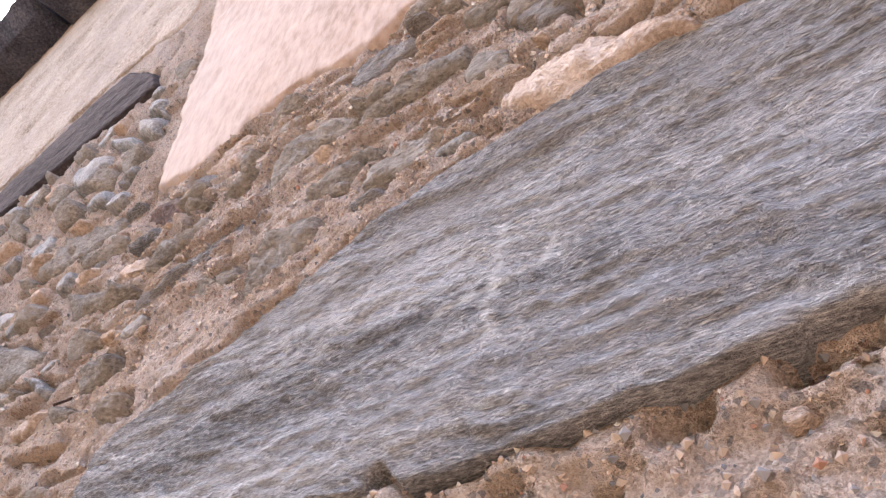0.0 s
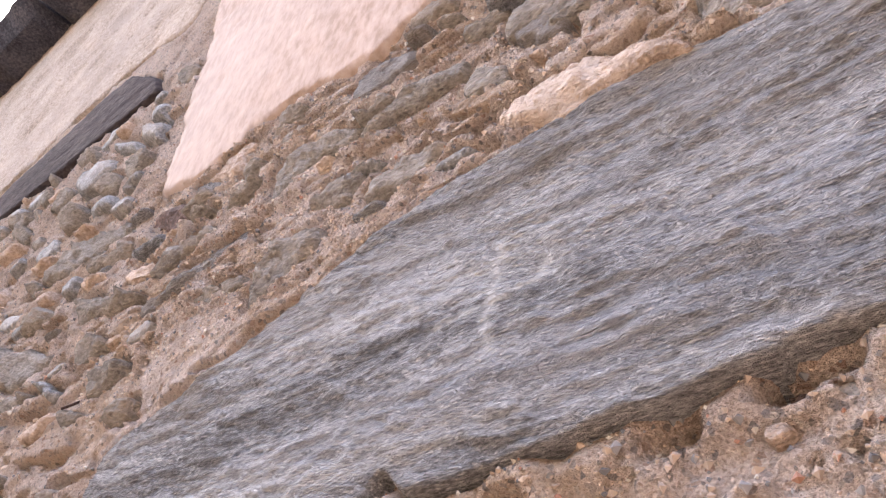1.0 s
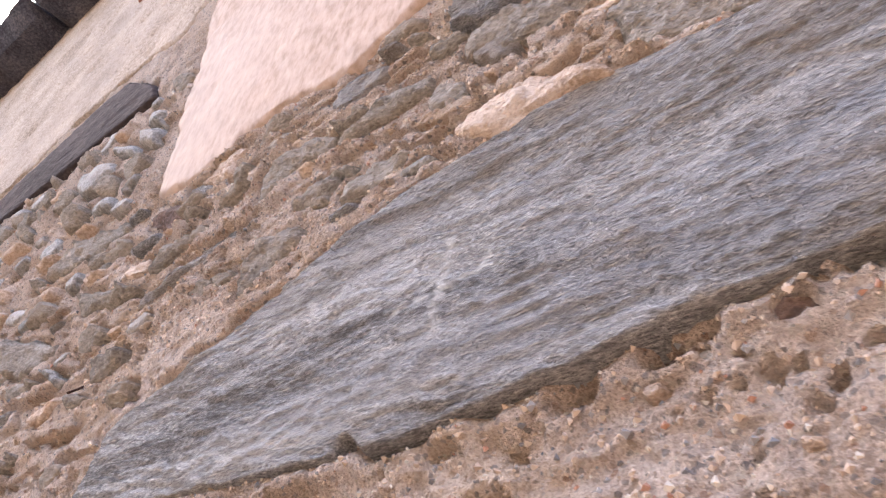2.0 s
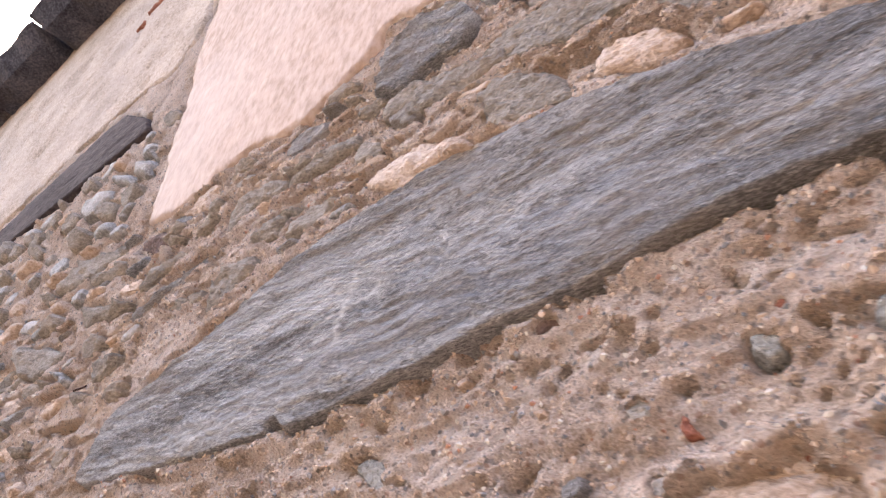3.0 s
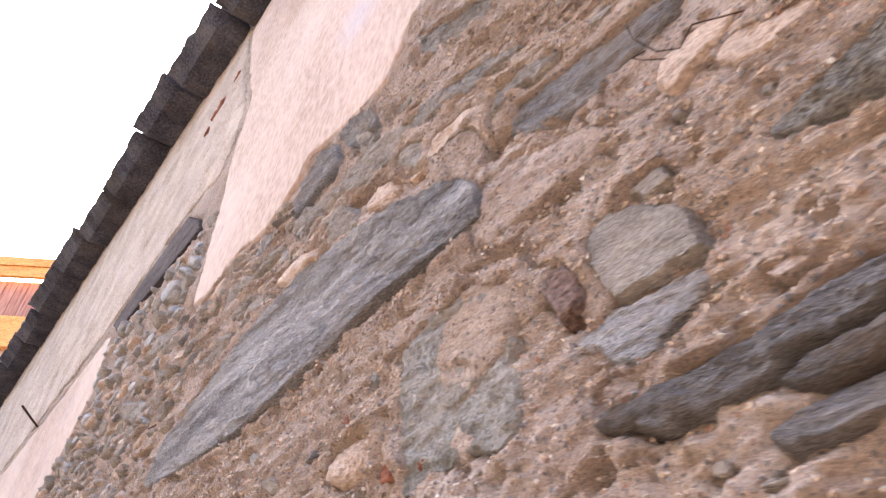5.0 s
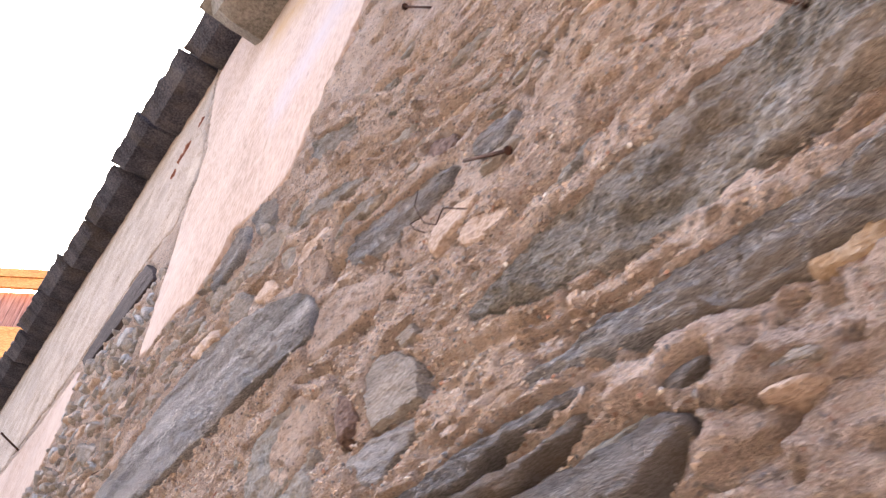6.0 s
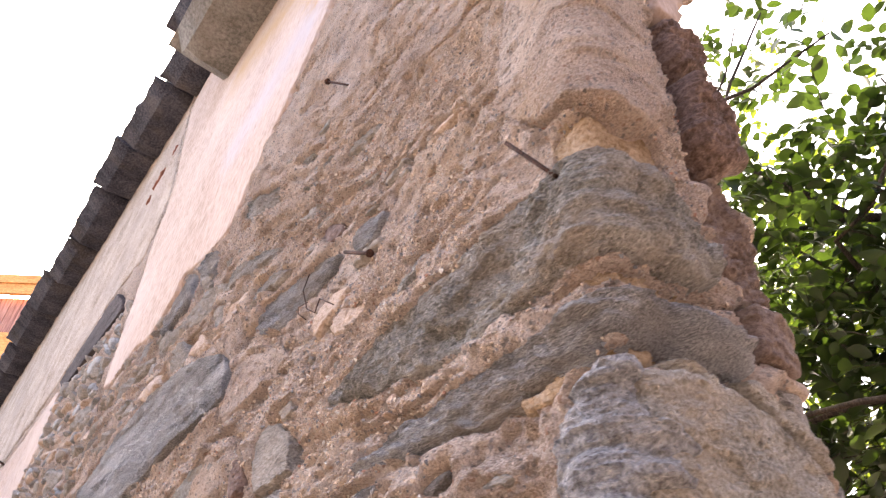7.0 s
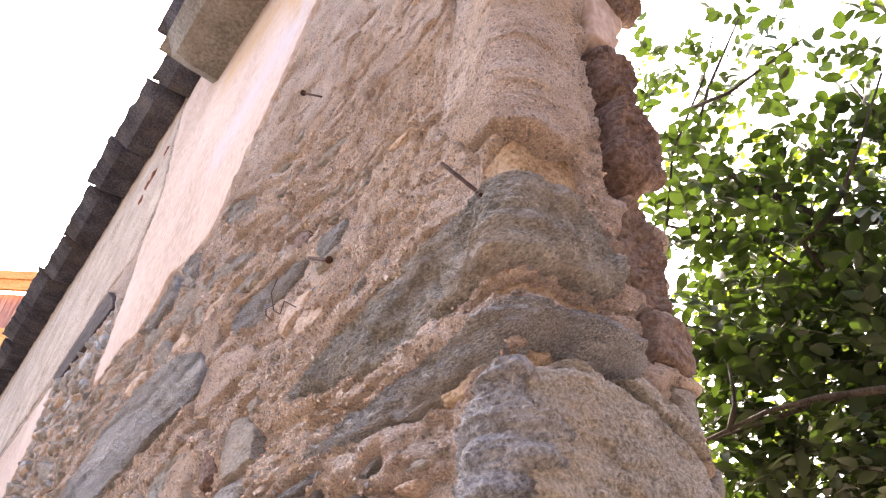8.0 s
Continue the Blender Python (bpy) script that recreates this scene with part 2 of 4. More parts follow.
def leaf_material(name, colour, through_colour):
    m = bpy.data.materials.new(name)
    m.use_nodes = True
    nt = m.node_tree
    bsdf = nt.nodes["Principled BSDF"]
    geo = nt.nodes.new("ShaderNodeNewGeometry")
    info = nt.nodes.new("ShaderNodeObjectInfo")
    both = nt.nodes.new("ShaderNodeMath")
    both.operation = 'ADD'
    nt.links.new(geo.outputs["Random Per Island"], both.inputs[0])
    nt.links.new(info.outputs["Random"], both.inputs[1])
    wrap = nt.nodes.new("ShaderNodeMath")
    wrap.operation = 'FRACT'
    nt.links.new(both.outputs[0], wrap.inputs[0])
    ramp = nt.nodes.new("ShaderNodeValToRGB")
    e = ramp.color_ramp.elements
    e[0].color = (*[c * 0.6 for c in colour], 1)
    e[1].color = (*[c * 1.6 for c in colour], 1)
    nt.links.new(wrap.outputs[0], ramp.inputs[0])
    nt.links.new(ramp.outputs[0], bsdf.inputs["Base Color"])
    bsdf.inputs["Roughness"].default_value = 0.42
    bsdf.inputs["Specular IOR Level"].default_value = 0.28
    tr = nt.nodes.new("ShaderNodeBsdfTranslucent")
    tr.inputs[0].default_value = (*through_colour, 1)
    mix = nt.nodes.new("ShaderNodeMixShader")
    mix.inputs[0].default_value = 0.30
    nt.links.new(bsdf.outputs[0], mix.inputs[1])
    nt.links.new(tr.outputs[0], mix.inputs[2])
    nt.links.new(mix.outputs[0], nt.nodes["Material Output"].inputs[0])
    return m


# one leaf, two colours: near copy darkened as backlit, far copy painted sunlit
LEAF = leaf_material("shade_toned_glossy_leaf", (0.009, 0.016, 0.005), (0.05, 0.085, 0.008))
LEAF_FAR = leaf_material("sun_toned_green_leaf", (0.025, 0.045, 0.009), (0.20, 0.26, 0.02))


def part(name, me, material, parent=None, label=""):
    """Links a mesh or bmesh as one object under a thing."""
    if isinstance(me, bmesh.types.BMesh):
        bm, me = me, bpy.data.meshes.new(name)
        bm.to_mesh(me)
        bm.free()
    if material and not me.materials:
        me.materials.append(material)
    ob = new(name, me)
    if parent:
        ob.parent = parent
    if label:
        ob["label"] = label
    return ob


def streaked(base, strokes, colour=(0.80, 0.78, 0.75), wobble=0.016, name="scratched_slate", amount=1.3):
    """A copy of a stone material with coloured strokes (scratches, stains, painted sheen): middle, half length, turn
    and width of each.
    """
    m = base.copy()
    m.name = name
    nt = m.node_tree
    bsdf = nt.nodes["Principled BSDF"]
    col = bsdf.inputs["Base Color"].links[0].from_socket
    tc = nt.nodes.new("ShaderNodeTexCoord")
    wob = node(nt, "ShaderNodeTexNoise", Scale=1.1 / wobble, Detail=4.0, Roughness=0.7)
    nt.links.new(tc.outputs["Object"], wob.inputs["Vector"])

    def math_node(op, a, b):
        n = nt.nodes.new("ShaderNodeMath")
        n.operation = op
        for k, q in enumerate((a, b)):
            if isinstance(q, (int, float)):
                n.inputs[k].default_value = q
            else:
                nt.links.new(q, n.inputs[k])
        return n.outputs[0]
    for x, z, half, turn, width in strokes:
        mp = nt.nodes.new("ShaderNodeMapping")
        mp.vector_type = 'TEXTURE'
        mp.inputs["Location"].default_value = (x, 0, z)
        mp.inputs["Rotation"].default_value = (0, -radians(turn), 0)
        nt.links.new(tc.outputs["Object"], mp.inputs["Vector"])
        sep = nt.nodes.new("ShaderNodeSeparateXYZ")
        nt.links.new(mp.outputs[0], sep.inputs[0])
        across = math_node('ADD', sep.outputs[2], math_node('MULTIPLY', math_node('SUBTRACT', wob.outputs[0], 0.5), wobble))
        a = math_node('SUBTRACT', 1.0, math_node('DIVIDE', math_node('ABSOLUTE', across, 0), width))
        b = math_node('MULTIPLY', math_node('SUBTRACT', half, math_node('ABSOLUTE', sep.outputs[0], 0)), 1.4 / wobble)
        mask = math_node('MULTIPLY', math_node('MINIMUM', math_node('MAXIMUM', a, 0), 1), math_node('MINIMUM', math_node('MAXIMUM', b, 0), 1))
        mask = math_node('MULTIPLY', mask, math_node('MULTIPLY', wob.outputs[0], amount))
        mix = nt.nodes.new("ShaderNodeMix")
        mix.data_type = 'RGBA'
        mix.inputs[7].default_value = (*colour, 1)
        nt.links.new(mask, mix.inputs[0])
        nt.links.new(col, mix.inputs[6])
        col = mix.outputs[2]
    nt.links.new(col, bsdf.inputs["Base Color"])
    return m


def washed_plaster(cx, cz):
    m = streaked(MATS['plaster'], ((0.06 - cx, 2.56 - cz, 0.25, 28, 0.13), (0.22 - cx, 2.62 - cz, 0.14, 80, 0.05)), (0.40, 0.37, 0.40), 0.10, "plaster_with_limewash")
    return streaked(m, ((-0.05 - cx, 2.95 - cz, 0.36, -14, 0.15), (0.16 - cx, 2.80 - cz, 0.2, -70, 0.05)), (0.40, 0.255, 0.12), 0.09, "plaster_with_stains")


# ---- the stones of the wall: kind, how far proud, edge rounding, outline on the face (s, z) ----
STONES = []
FLAT = ('plaster', 'render')
WORDS = {'slate': "slate_stone", 'shadedslate': "slate_stone", 'pale': "pale_stone", 'greygreen': "schist_stone", 'greybrown': "stone", 'greybeige': "stone", 'greypeb': "cobble", 'tan': "sandstone", 'brown': "brown_stone", 'red': "brick_fragment", 'darkwood': "lintel", 'plaster': "plaster_patch", 'mortar': "corner_stone", 'render': "render_coat", 'beige': "stone", 'bluerough': "stone", 'ochre': "ochre_stone", 'redbrown': "red_stone"}


def stone(kind, proud, rounding, outline, wear=1.0, label="", rise=0.0):
    STONES.append((kind, proud, rounding, chaikin(outline), wear, label, len(STONES) * 7 + 11, rise))


stone('slate', 0.015, 0.005, [(-0.504, 1.711), (-0.30, 1.69), (-0.218, 1.682), (-0.206, 1.694), (-0.190, 1.677), (-0.031, 1.689), (0.118, 1.702), (0.228, 1.704), (0.272, 1.702), (0.296, 1.704), (0.303, 1.716), (0.297, 1.752), (0.268, 1.782), (0.233, 1.803), (0.176, 1.828), (0.113, 1.851), (0.047, 1.866), (-0.052, 1.878), (-0.211, 1.872), (-0.339, 1.826), (-0.485, 1.783)])
stone('greybrown', 0.0087, 0.016, [(-0.021, 1.886), (-0.026, 1.934), (0.0, 1.945), (0.048, 1.909), (0.061, 1.871), (0.041, 1.868), (-0.001, 1.879)])
stone('tan', 0.011, 0.016, [(-0.147, 1.888), (-0.143, 1.922), (-0.09, 1.92), (-0.043, 1.9), (-0.015, 1.87), (-0.052, 1.871), (-0.1, 1.87)])
stone('greybrown', 0.0074, 0.01, [(-0.146, 1.995), (-0.133, 2.016), (-0.066, 2.0), (-0.005, 1.986), (0.006, 1.962), (-0.05, 1.963), (-0.101, 1.966)])
stone('greybrown', 0.0099, 0.012, [(0.01, 2.062), (0.022, 2.072), (0.066, 2.028), (0.068, 2.005), (0.03, 2.024)])
stone('tan', 0.0062, 0.01, [(0.068, 1.885), (0.092, 1.904), (0.129, 1.896), (0.15, 1.868), (0.128, 1.854), (0.093, 1.865)])
stone('darkwood', 0.016, 0.008, [(-1.405, 2.49), (-0.873, 2.545), (-0.76, 2.455), (-0.75, 2.416), (-1.324, 2.426)], 0.3)
stone('greypeb', 0.02, 0.02, [(-0.856, 2.261), (-0.877, 2.322), (-0.78, 2.292), (-0.767, 2.264), (-0.803, 2.233)])
stone('greypeb', 0.016, 0.02, [(-0.716, 2.279), (-0.73, 2.322), (-0.667, 2.288), (-0.664, 2.249)])
stone('greypeb', 0.014, 0.02, [(-0.722, 2.331), (-0.73, 2.365), (-0.697, 2.352), (-0.674, 2.298)])
stone('greypeb', 0.014, 0.02, [(-0.809, 2.324), (-0.816, 2.349), (-0.731, 2.296), (-0.717, 2.263)])
stone('greypeb', 0.016, 0.02, [(-0.768, 2.174), (-0.771, 2.207), (-0.717, 2.185), (-0.7, 2.149)])
stone('greybrown', 0.0074, 0.01, [(-0.836, 2.099), (-0.784, 2.129), (-0.637, 2.101), (-0.629, 2.079), (-0.734, 2.075)])
stone('greybrown', 0.0087, 0.014, [(-0.792, 1.93), (-0.868, 2.011), (-0.765, 1.98), (-0.687, 1.942), (-0.701, 1.929)])
stone('greypeb', 0.016, 0.014, [(-0.646, 1.875), (-0.704, 1.916), (-0.663, 1.905), (-0.637, 1.885)])
stone('greybrown', 0.0087, 0.012, [(-0.578, 1.853), (-0.57, 1.882), (-0.521, 1.873), (-0.53, 1.861)])
stone('greybrown', 0.0087, 0.012, [(-0.665, 1.968), (-0.684, 2.006), (-0.635, 1.996), (-0.598, 1.98), (-0.617, 1.971)])
stone('greybrown', 0.0087, 0.012, [(-0.627, 1.907), (-0.629, 1.928), (-0.593, 1.931), (-0.574, 1.913), (-0.605, 1.902)])
stone('tan', 0.0062, 0.008, [(-0.588, 1.981), (-0.601, 2.008), (-0.54, 1.993), (-0.537, 1.979), (-0.557, 1.971)])
stone('greybrown', 0.0062, 0.008, [(-0.541, 1.969), (-0.531, 1.997), (-0.493, 1.997), (-0.454, 1.99), (-0.441, 1.972), (-0.484, 1.977), (-0.529, 1.967)])
stone('slate', 0.005, 0.005, [(-0.534, 1.921), (-0.528, 1.932), (-0.466, 1.952), (-0.395, 1.958), (-0.369, 1.96), (-0.371, 1.941), (-0.417, 1.941), (-0.485, 1.928)])
stone('greybrown', 0.0087, 0.01, [(-0.365, 1.85), (-0.371, 1.874), (-0.345, 1.91), (-0.312, 1.908), (-0.294, 1.899), (-0.297, 1.887), (-0.326, 1.866), (-0.356, 1.854)])
stone('greybrown', 0.0062, 0.008, [(-0.411, 1.89), (-0.413, 1.907), (-0.383, 1.904), (-0.382, 1.89)])
stone('greybrown', 0.0062, 0.008, [(-0.384, 1.971), (-0.375, 2.003), (-0.345, 2.017), (-0.305, 2.013), (-0.276, 1.998), (-0.287, 1.99), (-0.324, 1.987), (-0.358, 1.969)])
stone('greybrown', 0.0056, 0.007, [(-0.3, 1.983), (-0.255, 2.0), (-0.202, 2.006), (-0.177, 1.998), (-0.182, 1.986), (-0.242, 1.986)])
stone('greybrown', 0.0062, 0.009, [(-0.263, 1.902), (-0.254, 1.924), (-0.224, 1.927), (-0.191, 1.922), (-0.184, 1.911), (-0.202, 1.904), (-0.236, 1.899)])
stone('slate', 0.0062, 0.008, [(-0.299, 2.052), (-0.298, 2.075), (-0.266, 2.074), (-0.228, 2.055), (-0.222, 2.04), (-0.248, 2.04), (-0.279, 2.039)])
stone('greybrown', 0.005, 0.008, [(-0.177, 1.953), (-0.176, 1.974), (-0.167, 1.982), (-0.14, 1.964), (-0.143, 1.949), (-0.161, 1.952)])
stone('brown', 0.005, 0.008, [(-0.582, 2.052), (-0.578, 2.078), (-0.526, 2.066), (-0.506, 2.037), (-0.531, 2.024)])
stone('slate', 0.005, 0.008, [(-0.516, 2.06), (-0.52, 2.082), (-0.469, 2.058), (-0.456, 2.036)])
stone('tan', 0.0062, 0.01, [(-0.499, 2.073), (-0.474, 2.093), (-0.444, 2.1), (-0.423, 2.081), (-0.441, 2.075), (-0.435, 2.047), (-0.456, 2.049)])
stone('slate', 0.0031, 0.005, [(-0.503, 2.154), (-0.502, 2.182), (-0.455, 2.178), (-0.439, 2.165), (-0.46, 2.145)])
stone('slate', 0.0062, 0.01, [(-0.149, 1.996), (-0.141, 2.007), (-0.116, 1.998), (-0.097, 1.974), (-0.105, 1.963), (-0.126, 1.976)])
stone('tan', 0.0065, 0.014, [(0.08, 1.557), (0.092, 1.564), (0.128, 1.565), (0.156, 1.561), (0.166, 1.544), (0.16, 1.526), (0.104, 1.531), (0.08, 1.542)])
stone('red', 0.0052, 0.006, [(0.177, 1.518), (0.183, 1.526), (0.191, 1.519), (0.19, 1.509), (0.178, 1.512)])
stone('greybrown', 0.0046, 0.008, [(-0.064, 1.579), (-0.059, 1.589), (-0.03, 1.585), (-0.022, 1.572), (-0.037, 1.567)])
stone('pale', 0.0039, 0.006, [(-0.121, 1.638), (-0.108, 1.642), (-0.091, 1.629), (-0.088, 1.608), (-0.106, 1.616)])
stone('pale', 0.0033, 0.005, [(0.134, 1.625), (0.137, 1.632), (0.146, 1.628), (0.147, 1.619), (0.141, 1.616)])
stone('brown', 0.0039, 0.005, [(0.017, 1.682), (0.023, 1.693), (0.039, 1.688), (0.04, 1.676)])
stone('red', 0.0026, 0.004, [(0.092, 1.598), (0.096, 1.606), (0.1, 1.602), (0.099, 1.593)])
stone('red', 0.0026, 0.004, [(0.139, 1.573), (0.144, 1.575), (0.151, 1.569), (0.145, 1.568)])
# rubble between the slab and the corner
stone('slate', 0.006, 0.005, [(0.335, 1.785), (0.335, 1.829), (0.386, 1.823), (0.439, 1.815), (0.483, 1.814), (0.527, 1.797), (0.508, 1.78), (0.472, 1.769), (0.425, 1.762), (0.370, 1.764)])
stone('slate', 0.003, 0.004, [(0.543, 1.802), (0.569, 1.811), (0.603, 1.80), (0.607, 1.785), (0.588, 1.775), (0.553, 1.776)])
stone('tan', 0.004, 0.006, [(0.479, 1.718), (0.489, 1.744), (0.523, 1.746), (0.555, 1.733), (0.544, 1.716), (0.516, 1.712), (0.491, 1.706)], 0.5)
stone('greygreen', 0.004, 0.003, [(0.648, 1.67), (0.67, 1.683), (0.686, 1.693), (0.690, 1.685), (0.675, 1.667), (0.652, 1.661)])
stone('shadedslate', 0.016, 0.006, [(0.400, 1.470), (0.458, 1.482), (0.506, 1.481), (0.539, 1.488), (0.57, 1.495), (0.598, 1.495), (0.627, 1.491), (0.655, 1.492), (0.670, 1.490), (0.672, 1.484), (0.653, 1.481), (0.63, 1.479), (0.60, 1.478), (0.573, 1.467), (0.538, 1.462), (0.496, 1.456), (0.45, 1.452)])
stone('shadedslate', 0.014, 0.005, [(0.512, 1.452), (0.548, 1.460), (0.577, 1.462), (0.607, 1.462), (0.632, 1.468), (0.663, 1.475), (0.687, 1.481), (0.689, 1.475), (0.669, 1.467), (0.646, 1.460), (0.622, 1.453), (0.593, 1.450), (0.562, 1.446), (0.533, 1.442)])
stone('shadedslate', 0.016, 0.006, [(0.594, 1.442), (0.616, 1.444), (0.657, 1.445), (0.693, 1.449), (0.722, 1.452), (0.732, 1.445), (0.732, 1.432), (0.717, 1.421), (0.705, 1.415), (0.677, 1.412), (0.645, 1.408), (0.623, 1.40), (0.598, 1.407), (0.588, 1.43)], 0.7)
stone('shadedslate', 0.012, 0.006, [(0.505, 1.430), (0.54, 1.440), (0.575, 1.440), (0.58, 1.425), (0.545, 1.416), (0.515, 1.418)])
stone('shadedslate', 0.014, 0.006, [(0.640, 1.388), (0.66, 1.396), (0.69, 1.398), (0.72, 1.392), (0.715, 1.375), (0.66, 1.370)])
stone('pale', 0.006, 0.005, [(0.662, 1.453), (0.682, 1.455), (0.702, 1.460), (0.711, 1.455), (0.706, 1.451), (0.686, 1.447), (0.667, 1.446)])
stone('shadedslate', 0.008, 0.003, [(0.720, 1.467), (0.73, 1.476), (0.746, 1.477), (0.748, 1.470), (0.735, 1.464), (0.726, 1.458)])
stone('greybrown', 0.005, 0.003, [(0.401, 1.618), (0.422, 1.631), (0.454, 1.622), (0.484, 1.60), (0.491, 1.572), (0.492, 1.556), (0.459, 1.556), (0.425, 1.557), (0.409, 1.586)], 0.25)
stone('slate', 0.005, 0.003, [(0.391, 1.54), (0.420, 1.550), (0.459, 1.548), (0.492, 1.547), (0.492, 1.529), (0.462, 1.516), (0.443, 1.502), (0.417, 1.514)], 0.7)
stone('brown', 0.010, 0.008, [(0.369, 1.579), (0.373, 1.607), (0.392, 1.609), (0.399, 1.585), (0.398, 1.562), (0.382, 1.556)], 0.8)
stone('greybrown', 0.008, 0.006, [(0.440, 1.632), (0.452, 1.640), (0.476, 1.634), (0.482, 1.622), (0.462, 1.618)])
stone('mortar', 0.007, 0.005, [(0.290, 1.722), (0.304, 1.750), (0.346, 1.752), (0.394, 1.738), (0.424, 1.730), (0.440, 1.705), (0.422, 1.694), (0.385, 1.688), (0.350, 1.684), (0.309, 1.678), (0.286, 1.684)], 0.6)
stone('mortar', 0.008, 0.005, [(0.228, 1.838), (0.240, 1.857), (0.277, 1.850), (0.291, 1.838), (0.300, 1.800), (0.296, 1.768), (0.286, 1.757), (0.258, 1.784)], 0.8)
stone('tan', 0.006, 0.005, [(0.191, 1.876), (0.206, 1.899), (0.245, 1.892), (0.275, 1.888), (0.300, 1.866), (0.284, 1.858), (0.255, 1.862), (0.22, 1.860)], 0.8)
stone('greybrown', 0.005, 0.004, [(0.128, 1.923), (0.16, 1.93), (0.190, 1.910), (0.187, 1.872), (0.148, 1.890)])
stone('greybrown', 0.007, 0.004, [(0.305, 1.83), (0.318, 1.868), (0.365, 1.864), (0.40, 1.848), (0.385, 1.836), (0.34, 1.84)])
stone('brown', 0.006, 0.006, [(0.466, 1.854), (0.485, 1.862), (0.523, 1.840), (0.52, 1.824), (0.486, 1.832)], 0.7)
stone('greygreen', 0.004, 0.004, [(0.156, 2.094), (0.158, 2.139), (0.234, 2.112), (0.308, 2.061), (0.303, 2.031), (0.226, 2.058)])
stone('slate', 0.009, 0.004, [(-0.158, 2.045), (-0.164, 2.13), (-0.114, 2.150), (-0.06, 2.118), (-0.026, 2.06), (-0.040, 2.02), (-0.091, 2.025), (-0.123, 2.008)], 1.4)
stone('slate', 0.007, 0.004, [(-0.052, 2.128), (-0.030, 2.146), (0.030, 2.118), (0.070, 2.050), (0.078, 2.006), (0.017, 2.041), (-0.02, 2.07)], 1.4)
stone('greygreen', 0.006, 0.004, [(0.132, 1.965), (0.173, 1.987), (0.264, 1.958), (0.347, 1.92), (0.322, 1.90), (0.217, 1.930), (0.181, 1.931)])
stone('greybrown', 0.006, 0.004, [(-0.02, 2.00), (0.05, 2.012), (0.129, 1.989), (0.177, 1.944), (0.067, 1.947), (0.0, 1.968)])
stone('pale', 0.005, 0.003, [(0.191, 1.63), (0.214, 1.635), (0.244, 1.644), (0.284, 1.641), (0.317, 1.619), (0.331, 1.585), (0.330, 1.553), (0.342, 1.531), (0.339, 1.507), (0.323, 1.49), (0.294, 1.493), (0.276, 1.502), (0.263, 1.491), (0.242, 1.495), (0.226, 1.485), (0.209, 1.49), (0.205, 1.522), (0.201, 1.55), (0.192, 1.591)], 0.8)
stone('mortar', 0.0065, 0.020, [(0.248, 1.622), (0.281, 1.645), (0.330, 1.625), (0.340, 1.58), (0.326, 1.556), (0.296, 1.550), (0.284, 1.541), (0.255, 1.556), (0.240, 1.59)], 0.7, "sandy mortar smeared over a stone")
stone('mortar', 0.006, 0.016, [(0.262, 1.510), (0.270, 1.530), (0.288, 1.525), (0.30, 1.50), (0.28, 1.487)], 0.7)
stone('tan', 0.004, 0.008, [(0.080, 1.545), (0.092, 1.566), (0.128, 1.572), (0.160, 1.561), (0.166, 1.540), (0.16, 1.526), (0.104, 1.531)], 0.5)
stone('red', 0.0052, 0.006, [(0.172, 1.522), (0.183, 1.532), (0.191, 1.523), (0.190, 1.509), (0.178, 1.512)])
stone('red', 0.006, 0.003, [(0.220, 1.512), (0.228, 1.516), (0.236, 1.511), (0.228, 1.508)])
stone('tan', 0.006, 0.006, [(0.530, 1.686), (0.538, 1.708), (0.59, 1.694), (0.601, 1.675), (0.56, 1.672)], 0.6)
# corner stones, running round onto the end face
stone('greygreen', 0.003, 0.006, [(0.545, 1.607), (0.575, 1.624), (0.619, 1.635), (0.697, 1.643), (0.765, 1.655), (0.827, 1.660), (0.862, 1.662), (0.892, 1.652), (0.920, 1.652), (0.948, 1.643), (0.970, 1.621), (0.978, 1.588), (0.945, 1.576), (0.912, 1.573), (0.886, 1.570), (0.862, 1.566), (0.827, 1.566), (0.778, 1.562), (0.714, 1.564), (0.645, 1.580), (0.585, 1.593)], 1.35, rise=0.011)
stone('slate', 0.003, 0.005, [(0.610, 1.518), (0.650, 1.528), (0.686, 1.533), (0.766, 1.537), (0.835, 1.535), (0.862, 1.534), (0.880, 1.538), (0.908, 1.543), (0.948, 1.541), (0.974, 1.534), (0.990, 1.526), (0.970, 1.503), (0.943, 1.512), (0.913, 1.512), (0.884, 1.507), (0.857, 1.502), (0.80, 1.500), (0.728, 1.497), (0.660, 1.506)], 1.6, rise=0.0125)
stone('bluerough', 0.014, 0.014, [(0.838, 1.25), (0.845, 1.40), (0.852, 1.44), (0.862, 1.470), (0.872, 1.485), (0.884, 1.489), (0.885, 1.455), (0.900, 1.437), (0.885, 1.41), (0.896, 1.37), (0.882, 1.32), (0.89, 1.25)], 1.3, rise=0.014)
stone('beige', 0.013, 0.022, [(0.872, 1.25), (0.873, 1.40), (0.874, 1.482), (0.906, 1.497), (0.946, 1.496), (0.98, 1.481), (1.005, 1.473), (1.02, 1.461), (1.028, 1.436), (1.030, 1.25)], 0.6, rise=0.014)
# crevice under the slab: a sunk dark brown piece stands for its shade
stone('brown', -0.020, 0.004, [(-0.042, 1.684), (-0.008, 1.693), (0.002, 1.688), (-0.012, 1.683), (-0.034, 1.679)], 0.5)
stone('beige', 0.014, 0.008, [(0.945, 1.502), (0.97, 1.508), (1.0, 1.492), (1.026, 1.472), (1.01, 1.470), (0.975, 1.486)], 1.0, rise=0.011)
